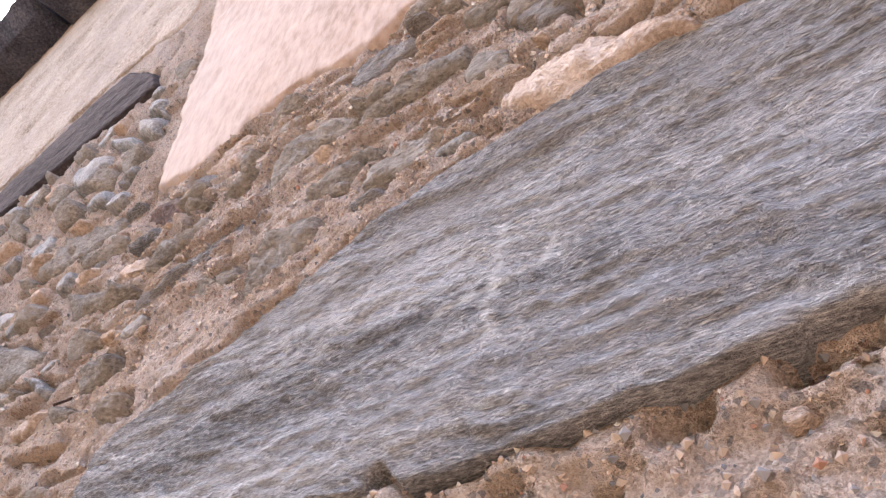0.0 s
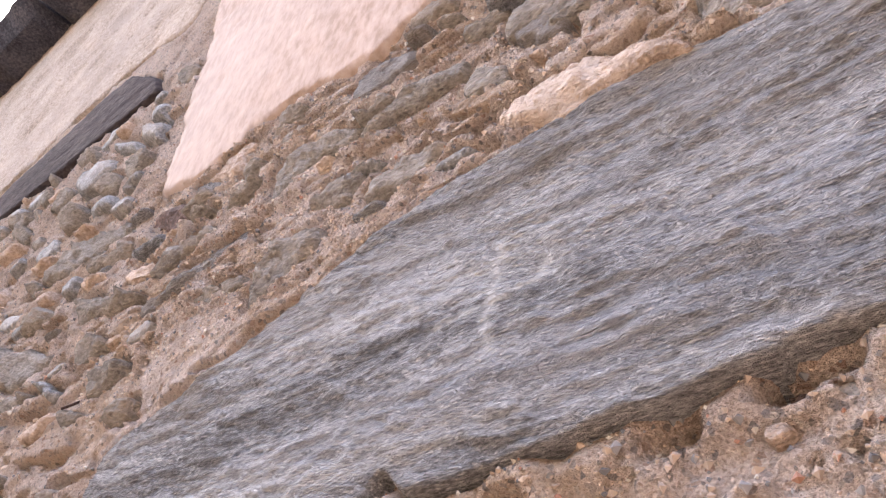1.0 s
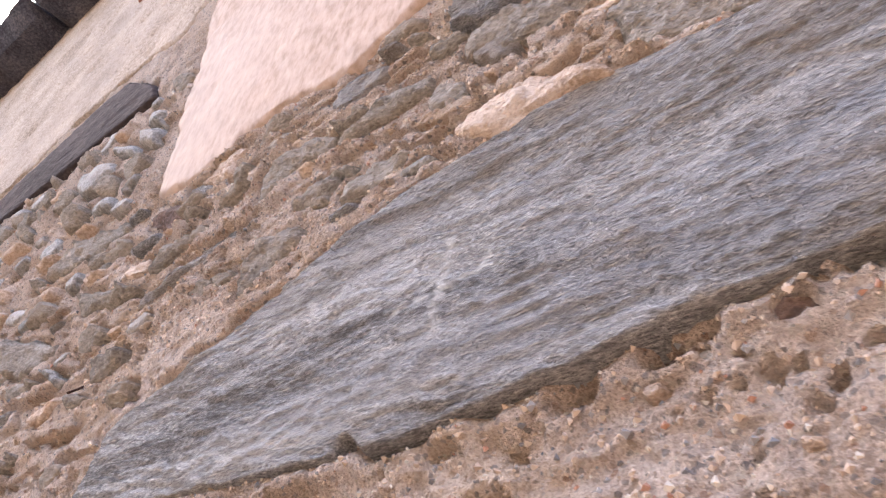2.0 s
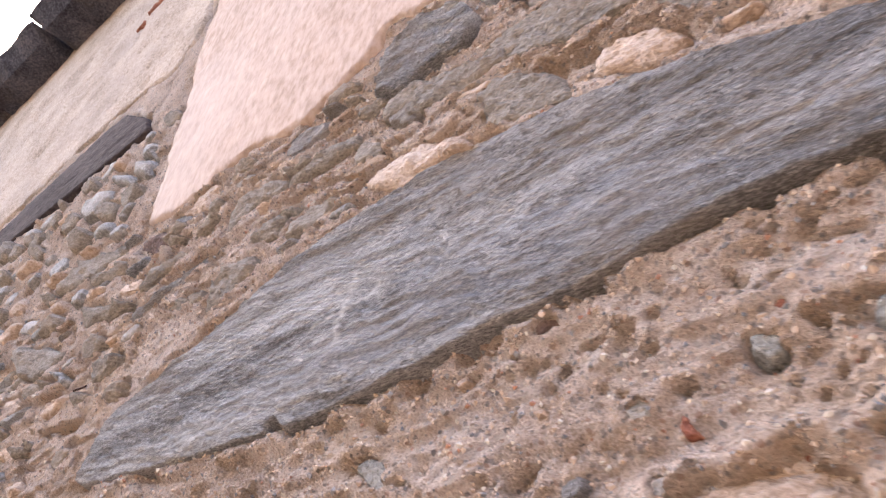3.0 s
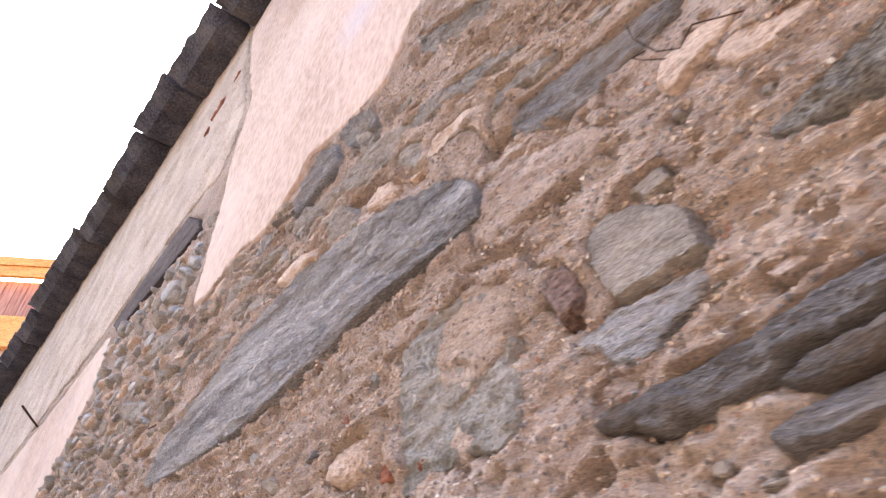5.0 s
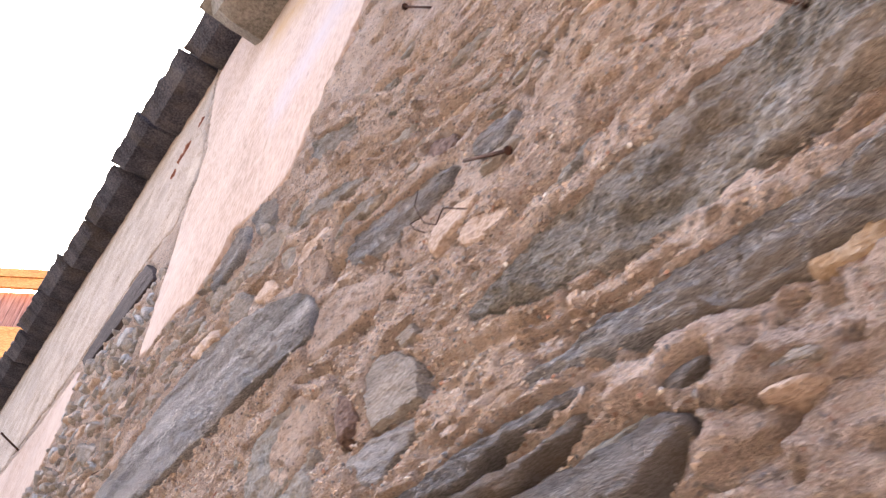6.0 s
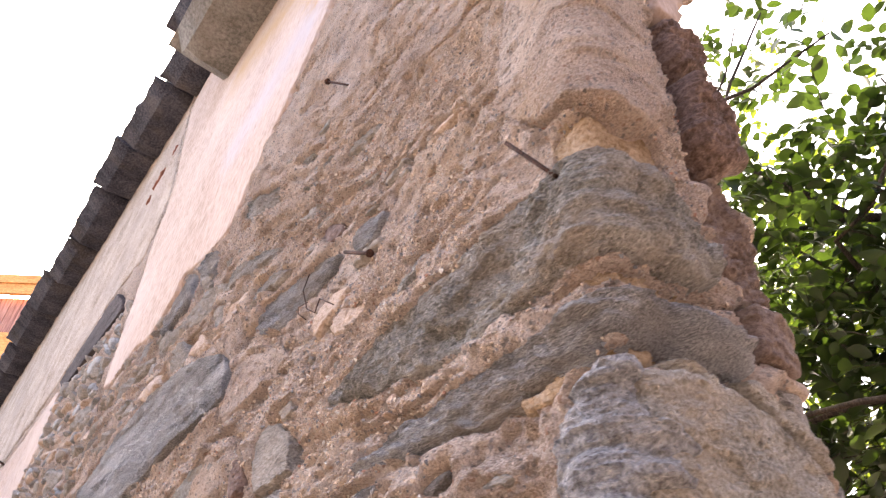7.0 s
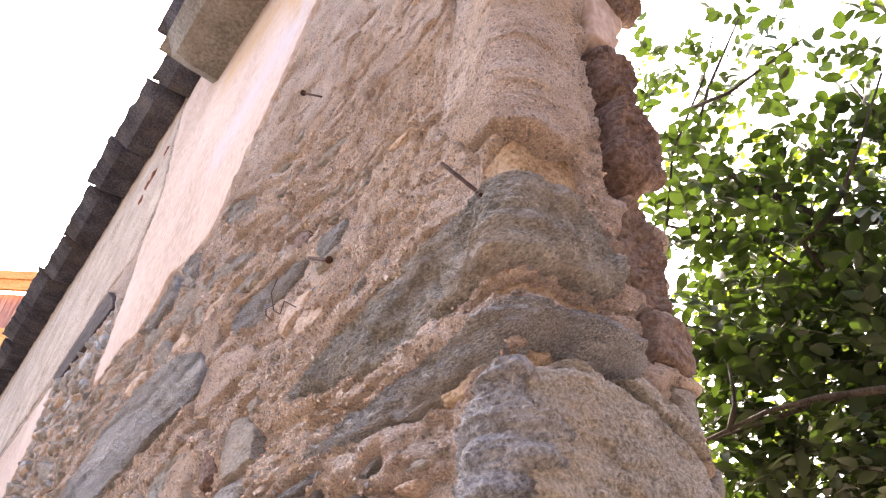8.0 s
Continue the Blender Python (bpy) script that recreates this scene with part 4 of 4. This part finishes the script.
grng = np.random.RandomState(8)
OCTA = np.array([(1, 0, 0), (-1, 0, 0), (0, 1, 0), (0, -1, 0), (0, 0, 1), (0, 0, -1)], float)
OCTF = np.array([(0, 2, 4), (2, 1, 4), (1, 3, 4), (3, 0, 4), (2, 0, 5), (1, 2, 5), (3, 1, 5), (0, 3, 5)])
gv, gf, count = [], [], 0
for n, s0, s1, z0, z1, r0, r1 in ((16000, -0.45, 0.75, 1.36, 1.74, 0.0008, 0.0026), (11000, -0.6, 0.6, 1.84, 2.1, 0.0008, 0.0022), (9000, 0.3, 0.98, 1.5, 1.95, 0.0008, 0.0021), (4000, -1.5, -0.5, 1.75, 2.42, 0.001, 0.003)):
    ss, zz = grng.uniform(s0, s1, n), grng.uniform(z0, z1, n)
    i, j = np.clip(np.searchsorted(gs, ss), 0, len(gs) - 1), np.clip(np.searchsorted(gz, zz), 0, len(gz) - 1)
    hh = H[i, j]
    ok = hh > -0.012
    P = sheet(gs[i][ok], gz[j][ok], hh[ok])
    rr = r0 + (r1 - r0) * grng.rand(len(P)) ** 2.5
    shape = OCTA[None] * grng.uniform(0.6, 1.25, (len(P), 6, 1)) + grng.uniform(-0.25, 0.25, (len(P), 6, 3))
    gv.append((P[:, None] + shape * rr[:, None, None]).reshape(-1, 3))
    gf.append((OCTF[None] + 6 * (count + np.arange(len(P)))[:, None, None]).reshape(-1, 3))
    count += len(P)
me = bpy.data.meshes.new("grit")
me.from_pydata(np.concatenate(gv).tolist(), [], np.concatenate(gf).tolist())
grit = part("grit", me, grit_material(), wall, "coarse mixed sand and gravel grains in the mortar")
grit["kind"] = "stuff"

# ---- ground, closing the place ----
bm = bmesh.new()
bmesh.ops.create_grid(bm, x_segments=40, y_segments=40, size=600)
ground = part("ground", bm, MATS['ground'])
tagged(ground, "bare packed earth beside the wall", "ground", kind="structure")

# light blockers added unseen across the lane and at its end, behind the camera
for name, x0, x1, y0, y1, top in (("wall_opposite", -14.0, 3.3, -4.3, -4.0, 3.1), ("wall_side", 3.0, 3.3, -4.0, 3.6, 4.2)):
    bm = bmesh.new()
    r = bmesh.ops.create_cube(bm, size=1)
    for v in r['verts']:
        v.co = ((x0 + x1) / 2 + v.co.x * (x1 - x0), (y0 + y1) / 2 + v.co.y * (y1 - y0), top / 2 + v.co.z * top)
    tagged(part(name, bm, MATS['soffit' if name == "wall_opposite" else 'roof']), "unseen plain wall added to block light from the lane", "wall", kind="structure")

# ---- roof: a course of thick dark slates along the eave, a cement soffit over the near part ----
def slab(name, x0, x1, y0, y1, z, thick, seed, mat, parent, droop=0.0):
    nx, ny = 22, 12
    a = np.linspace(0, 1, nx)
    b = np.linspace(0, 1, ny)
    A, B = np.meshgrid(a, b, indexing='ij')
    X = x0 + (x1 - x0) * A + 0.012 * fbm(B * 3 + seed, A * 0 + seed, seed, 2) * np.where((A < 0.01) | (A > 0.99), 1, 0)
    Y = y0 + (y1 - y0) * B
    Y = Y + np.where(B < 0.05, 0.014 * fbm(A * 6, A * 0 + 0.5, seed + 2, 3), 0)
    Zt = z + thick / 2 + droop * (B - 1) + 0.004 * fbm(A * 5, B * 5, seed + 4, 3)
    Zb = z - thick / 2 + droop * (B - 1) + 0.018 * fbm(A * 5, B * 4, seed + 6, 4)
    edge = np.minimum(np.minimum(A, 1 - A) * (x1 - x0), np.minimum(B, 1 - B) * (y1 - y0))
    r = np.clip(edge / (0.7 * thick), 0, 1)
    sag = 0.5 * thick * (1 - np.sqrt(1 - (1 - r) ** 2)) * 0.9
    top = np.stack([X, Y, Zt - sag], -1).reshape(-1, 3)
    bot = np.stack([X, Y, Zb + sag], -1).reshape(-1, 3)
    idx = np.arange(nx * ny).reshape(nx, ny)
    faces = [(idx[i, j], idx[i + 1, j], idx[i + 1, j + 1], idx[i, j + 1]) for i in range(nx - 1) for j in range(ny - 1)]
    n = nx * ny
    faces += [(f[3] + n, f[2] + n, f[1] + n, f[0] + n) for f in faces]
    rim = [idx[i, 0] for i in range(nx)] + [idx[nx - 1, j] for j in range(1, ny)] + [idx[i, ny - 1] for i in range(nx - 2, -1, -1)] + [idx[0, j] for j in range(ny - 2, 0, -1)]
    faces += [(rim[k] + n, rim[(k + 1) % len(rim)] + n, rim[(k + 1) % len(rim)], rim[k]) for k in range(len(rim))]
    me = bpy.data.meshes.new(name)
    me.from_pydata([tuple(p) for p in np.concatenate([top, bot])], [], [tuple(int(q) for q in f) for f in faces])
    return part(name, me, mat, parent)


roof = new("roof")
tagged(roof, "eave of thick dark weathered roof slates over the wall", "roof", kind="structure")
x = -5.9
k = 0
while x < -0.75:
    w = 0.40 + 0.05 * math.sin(k * 2.3)
    slab("roof_slate", x + 0.004, min(x + w - 0.004, -0.58), -0.165 + 0.016 * math.sin(k * 1.7), 0.5, 3.69 + 0.012 * math.sin(k * 2.1), 0.095, 40 + k, MATS['roof'], roof, 0.03)
    slab("roof_slate", x + 0.12, min(x + 0.14 + w, -0.58), -0.125 + 0.015 * math.sin(k * 2.9), 0.5, 3.775 + 0.008 * math.sin(k * 1.3), 0.08, 140 + k, MATS['roof'], roof, 0.03)
    x += w
    k += 1
slab("soffit_slab", -0.56, 0.95, -0.195, 0.3, 3.225, 0.14, 7, MATS['soffit'], roof)
slab("roof_slate", -0.585, 0.98, -0.185, 0.3, 3.315, 0.05, 8, MATS['darkwood'], roof)
slab("roof_slate", -0.63, 0.98, -0.225, 0.3, 3.375, 0.085, 9, MATS['roof'], roof)

# ---- neighbouring house, far along the street ----
house = new("house")
tagged(house, "far house gable with orange timber fascia and red-brown cladding", "house")
house.matrix_world = Matrix.Translation((-8.75, -0.12, 7.35)) @ Matrix.Rotation(math.atan2(0.81, 0.59), 4, 'Z')


def box(bm, x0, x1, y0, y1, z0, z1):
    r = bmesh.ops.create_cube(bm, size=1)
    for v in r['verts']:
        v.co = ((x0 + x1) / 2 + v.co.x * (x1 - x0), (y0 + y1) / 2 + v.co.y * (y1 - y0), (z0 + z1) / 2 + v.co.z * (z1 - z0))


for z0, z1, y0 in ((-0.13, 0.0, -0.02), (-0.29, -0.135, 0.0)):
    bm = bmesh.new()
    box(bm, -5, 5, y0, 0.05, z0, z1)
    part("fascia_board", bm, MATS['fascia'], house)
for k in range(66):
    bm = bmesh.new()
    box(bm, -5 + 0.15 * k, -5 + 0.15 * k + 0.142, 0.12, 0.15, -1.0, -0.29)
    part("cladding_board", bm, MATS['cladding'], house)
bm = bmesh.new()
box(bm, -5, 5, 0.06, 0.15, -1.30, -0.86)
part("lower_board", bm, MATS['fascia'], house)
bm = bmesh.new()
box(bm, -5, 5, 0.16, 5, -7.30, -0.3)
part("house_wall", bm, MATS['plaster'], house)

# ---- nails and wire ----
def tube(points, radius, sides=7):
    bm = bmesh.new()
    rings = []
    for i, p in enumerate(points):
        p = Vector(p)
        q = Vector(points[min(i + 1, len(points) - 1)]) - Vector(points[max(i - 1, 0)])
        q.normalize()
        side = q.cross(Vector((0.3, 0.2, 0.9))).normalized()
        other = q.cross(side)
        r = radius[i] if isinstance(radius, (list, tuple)) else radius
        rings.append([bm.verts.new(p + r * (math.cos(2 * math.pi * k / sides) * side + math.sin(2 * math.pi * k / sides) * other)) for k in range(sides)])
    for a, b in zip(rings, rings[1:]):
        for k in range(sides):
            bm.faces.new((a[k], a[(k + 1) % sides], b[(k + 1) % sides], b[k]))
    bm.faces.new(rings[0][::-1])
    bm.faces.new(rings[-1])
    for f in bm.faces:
        f.smooth = True
    return bm


def nail(base, tip, radius, head):
    ob = new("nail")
    tagged(ob, "rusty iron nail sticking out of the mortar", "nail", "nails in the wall")
    base, tip = Vector(base), Vector(tip)
    d = (tip - base).normalized()
    part("shank", tube([base - d * 0.02, base, (base + tip) / 2 + Vector((0.0006, 0, -0.0008)), tip], radius), MATS['rust'], ob)
    if head:
        part("head", tube([tip - d * 0.001, tip + d * 0.0012], head, 10), MATS['rust'], ob)


nail((0.552, 0.002, 1.776), (0.606, -0.003, 1.737), 0.0019, 0.0042)
nail((0.840, 0.000, 1.668), (0.818, -0.012, 1.702), 0.0017, 0.0)
nail((0.420, 0.008, 2.196), (0.386, -0.006, 2.226), 0.0017, 0.0050)
nail((-0.593, 0.002, 1.866), (-0.590, -0.014, 1.848), 0.0012, 0.0)
nail((-2.33, 0.0, 2.53), (-2.0, -0.10, 2.44), 0.004, 0.0)
wire = new("wire")
tagged(wire, "thin dark bent wire hanging from the wall", "wire")
part("strand", tube([(0.475, -0.006, 1.79), (0.482, -0.012, 1.76), (0.498, -0.010, 1.728), (0.515, -0.008, 1.715), (0.53, -0.012, 1.722), (0.565, -0.012, 1.695)], 0.0007, 5), MATS['rust'], wire)
part("strand", tube([(0.487, -0.006, 1.745), (0.478, -0.012, 1.74), (0.488, -0.014, 1.725), (0.505, -0.012, 1.71)], 0.0006, 5), MATS['rust'], wire)

# ---- tree behind the wall ----
tree = new("tree")
tagged(tree, "leafy broadleaf tree with glossy dark green leaves", "tree")
tree.location = (1.9, 2.6, 0)
trng = random.Random(11)


def under(points):
    return [Vector(p) - Vector((1.9, 2.6, 0)) for p in points]


def limb(name, points, r0, r1):
    n = len(points)
    return part(name, tube(under(points), [r0 + (r1 - r0) * k / (n - 1) for k in range(n)], 8), MATS['bark'], tree)


limb("trunk", [(1.9, 2.6, 0), (1.86, 2.58, 0.8), (1.75, 2.5, 1.5), (1.55, 2.35, 2.1), (1.38, 2.25, 2.7), (1.5, 2.3, 3.4), (1.7, 2.4, 4.2), (1.8, 2.5, 5.0)], 0.11, 0.03)
BOUGHS = [
    [(1.55, 2.35, 2.1), (1.1, 1.9, 2.25), (0.6, 1.55, 2.24), (0.30, 1.42, 2.2), (0.08, 1.4, 2.2)],
    [(1.35, 2.2, 2.7), (0.9, 1.8, 2.65), (0.5, 1.5, 2.75), (0.2, 1.4, 3.2), (0.32, 1.4, 3.43), (0.5, 1.4, 3.65)],
    [(1.35, 2.2, 2.7), (1.0, 1.8, 2.7), (0.75, 1.5, 2.85), (0.72, 1.45, 3.1)],
    [(1.55, 2.35, 2.1), (1.2, 1.9, 2.0), (0.85, 1.6, 1.95), (0.5, 1.5, 1.9)],
    [(0.6, 1.55, 2.24), (0.5, 1.5, 2.45), (0.35, 1.45, 2.7), (0.3, 1.42, 2.95)],
    [(0.9, 1.8, 2.65), (0.85, 1.6, 2.9), (0.9, 1.5, 3.15), (0.95, 1.45, 3.3)],
    [(1.55, 2.35, 2.1), (1.1, 1.7, 2.0), (0.8, 1.35, 2.03), (0.59, 1.25, 2.073), (0.46, 1.25, 2.108), (0.337, 1.25, 2.126), (0.194, 1.25, 2.12), (0.037, 1.25, 2.113)],
    [(0.226, 1.25, 2.115), (0.255, 1.25, 2.171), (0.261, 1.25, 2.214), (0.25, 1.27, 2.30)],
    [(0.5, 1.5, 2.75), (0.25, 1.42, 2.80), (0.093, 1.35, 2.923), (0.167, 1.35, 3.206), (0.247, 1.35, 3.309), (0.343, 1.35, 3.428), (0.421, 1.35, 3.604)],
    [(0.254, 1.35, 3.346), (0.414, 1.35, 3.281), (0.542, 1.35, 3.281), (0.68, 1.35, 3.276)],
    [(0.5, 1.5, 2.45), (0.509, 1.3, 2.548), (0.614, 1.3, 2.589), (0.718, 1.3, 2.728), (0.836, 1.3, 2.905)],
]
for k, pts in enumerate(BOUGHS):
    limb("branch", pts, 0.02 if k < 4 else 0.013 if k == 6 else 0.008, 0.003)


def leaf_points(length, width, curl):
    mid, left, right = [], [], []
    for k in range(5):
        t = k / 4
        w = width * math.sin(math.pi * min(1, t * 0.95 + 0.02)) ** 0.62
        z = -curl * t * t * length
        mid.append((0, t * length, z))
        left.append((-w, t * length, z + 0.28 * w))
        right.append((w, t * length, z + 0.28 * w))
    verts = mid + left + right
    faces = []
    for k in range(4):
        faces += [(k, k + 1, 6 + k, 5 + k), (k + 1, k, 10 + k, 11 + k)]
    return verts, faces


# clumps of leaves: centre, spread, count
CLUMPS = [
    ((0.22, 1.45, 3.62), 0.16, 65), ((0.30, 1.42, 3.35), 0.14, 58), ((0.50, 1.45, 3.62), 0.13, 39), ((0.66, 1.42, 3.42), 0.07, 26),
    ((0.20, 1.42, 3.05), 0.14, 132), ((0.36, 1.42, 2.90), 0.15, 198), ((0.55, 1.45, 2.92), 0.12, 132), ((0.74, 1.45, 2.95), 0.12, 154),
    ((0.20, 1.45, 2.70), 0.14, 198), ((0.38, 1.45, 2.62), 0.15, 265), ((0.56, 1.45, 2.62), 0.15, 265), ((0.72, 1.5, 2.66), 0.14, 198),
    ((0.18, 1.5, 2.42), 0.13, 176), ((0.36, 1.5, 2.40), 0.14, 243), ((0.54, 1.5, 2.38), 0.14, 243), ((0.72, 1.55, 2.4), 0.14, 176),
    ((0.22, 1.5, 2.16), 0.12, 132), ((0.40, 1.5, 2.12), 0.13, 154), ((0.56, 1.5, 2.05), 0.13, 176), ((0.75, 1.5, 2.1), 0.14, 154), ((0.9, 1.5, 3.2), 0.08, 26),
    ((0.06, 1.45, 3.3), 0.13, 78), ((0.06, 1.45, 2.95), 0.13, 117), ((0.04, 1.48, 2.6), 0.13, 143), ((0.02, 1.5, 2.3), 0.12, 117), ((0.1, 1.5, 3.75), 0.13, 65),
    ((0.1, 1.9, 2.9), 0.2, 312), ((0.4, 1.9, 2.85), 0.2, 312), ((0.65, 1.9, 2.8), 0.2, 286), ((-0.1, 1.9, 2.6), 0.2, 312), ((0.25, 1.9, 2.5), 0.2, 364), ((0.55, 1.9, 2.4), 0.2, 338), ((0.85, 1.9, 2.45), 0.2, 208),
    ((0.3, 1.7, 2.1), 0.16, 200), ((0.55, 1.7, 2.05), 0.16, 200), ((0.1, 1.8, 2.25), 0.16, 160), ((0.75, 1.8, 2.2), 0.16, 160), ((0.0, 2.7, 2.3), 0.35, 260), ((0.4, 2.7, 2.3), 0.35, 260),
    ((0.2, 2.2, 2.35), 0.25, 260), ((0.55, 2.2, 2.3), 0.25, 260), ((0.8, 2.1, 2.2), 0.25, 220), ((0.35, 2.2, 2.7), 0.25, 240), ((0.7, 2.2, 2.75), 0.25, 220),
    ((-0.35, 2.6, 4.6), 0.35, 265), ((-0.05, 2.7, 4.0), 0.4, 442), ((0.35, 2.8, 4.1), 0.35, 91), ((-0.3, 2.7, 3.3), 0.4, 486), ((0.1, 2.7, 3.3), 0.4, 574), ((0.4, 2.8, 3.3), 0.35, 353),
    ((-0.4, 2.8, 2.8), 0.4, 397), ((0.05, 2.8, 2.7), 0.4, 442), ((0.4, 2.8, 2.5), 0.4, 353), ((1.0, 2.4, 3.6), 0.5, 78), ((1.3, 2.5, 2.8), 0.5, 353), ((0.9, 2.3, 4.6), 0.5, 52),
    ((-0.1, 1.7, 2.1), 0.18, 300), ((-0.15, 2.0, 2.4), 0.2, 260), ((0.1, 1.7, 1.95), 0.16, 260), ((0.25, 1.9, 2.0), 0.2, 330), ((0.5, 1.9, 1.98), 0.2, 330), ((0.75, 1.9, 2.0), 0.2, 300), ((0.1, 2.5, 2.1), 0.3, 420), ((0.5, 2.5, 2.05), 0.3, 420), ((0.9, 2.4, 2.1), 0.3, 330),
]
SHAPES = []
for k in range(6):
    v, f = leaf_points(0.050 + 0.005 * k, 0.0185 + 0.002 * (k % 3), 0.1 + 0.07 * k)
    me = bpy.data.meshes.new("leaf")
    me.from_pydata(v, [], f)
    for p in me.polygons:
        p.use_smooth = True
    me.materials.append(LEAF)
    SHAPES.append((me, np.array(v), f))
allv, allf, single = {False: [], True: []}, {False: [], True: []}, 0
twigs = bmesh.new()
for (c, spread, count) in CLUMPS:
    count = int(count * (0.72 if 2.5 <= c[2] < 3.2 and c[1] < 2 else 1.05 if c[2] < 2.45 else 0.8))
    made = 0
    while made < count:
        root = Vector(c) + Vector([trng.gauss(0, spread * 0.75) for _ in range(3)])
        if root.y < 0.75:
            continue
        way = Vector((trng.uniform(-1, 0.8), trng.uniform(-0.8, 0.4), trng.uniform(-0.3, 0.9))).normalized()
        span = trng.uniform(0.10, 0.2)
        n = trng.randint(5, 9)
        tw = tube(under([root, root + way * span * 0.5 + Vector((0, 0, 0.006)), root + way * span]), [0.0018, 0.0014, 0.0008], 4)
        tmp = bpy.data.meshes.new("twig")
        tw.to_mesh(tmp)
        tw.free()
        twigs.from_mesh(tmp)
        bpy.data.meshes.remove(tmp)
        for k in range(n):
            p = root + way * span * (k + 0.5) / n
            m = Matrix.Translation(p - Vector((1.9, 2.6, 0))) @ way.to_track_quat('Y', 'Z').to_matrix().to_4x4() @ Euler((trng.uniform(-0.6, 0.5), trng.uniform(-0.7, 0.7), (1 if k % 2 else -1) * trng.uniform(0.5, 1.2))).to_matrix().to_4x4() @ Matrix.Scale(trng.uniform(0.5, 0.92), 4)
            me, v, f = SHAPES[trng.randrange(6)]
            if c[1] < 2 and single < 290 and trng.random() < 0.25:
                ob = new("leaf", me)
                ob.parent = tree
                ob.matrix_local = m
                single += 1
            else:
                mm = np.array(m)
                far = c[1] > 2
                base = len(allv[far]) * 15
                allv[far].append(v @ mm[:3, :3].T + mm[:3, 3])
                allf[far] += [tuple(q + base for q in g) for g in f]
            made += 1
# far foliage takes the copy with sunlight in its colour
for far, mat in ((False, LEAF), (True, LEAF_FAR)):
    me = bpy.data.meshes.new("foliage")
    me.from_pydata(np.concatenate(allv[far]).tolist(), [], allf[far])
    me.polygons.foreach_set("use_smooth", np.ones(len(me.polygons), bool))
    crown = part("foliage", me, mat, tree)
    crown["kind"] = "stuff"
twig_part = part("twig", twigs, MATS['bark'], tree)
twig_part["kind"] = "stuff"
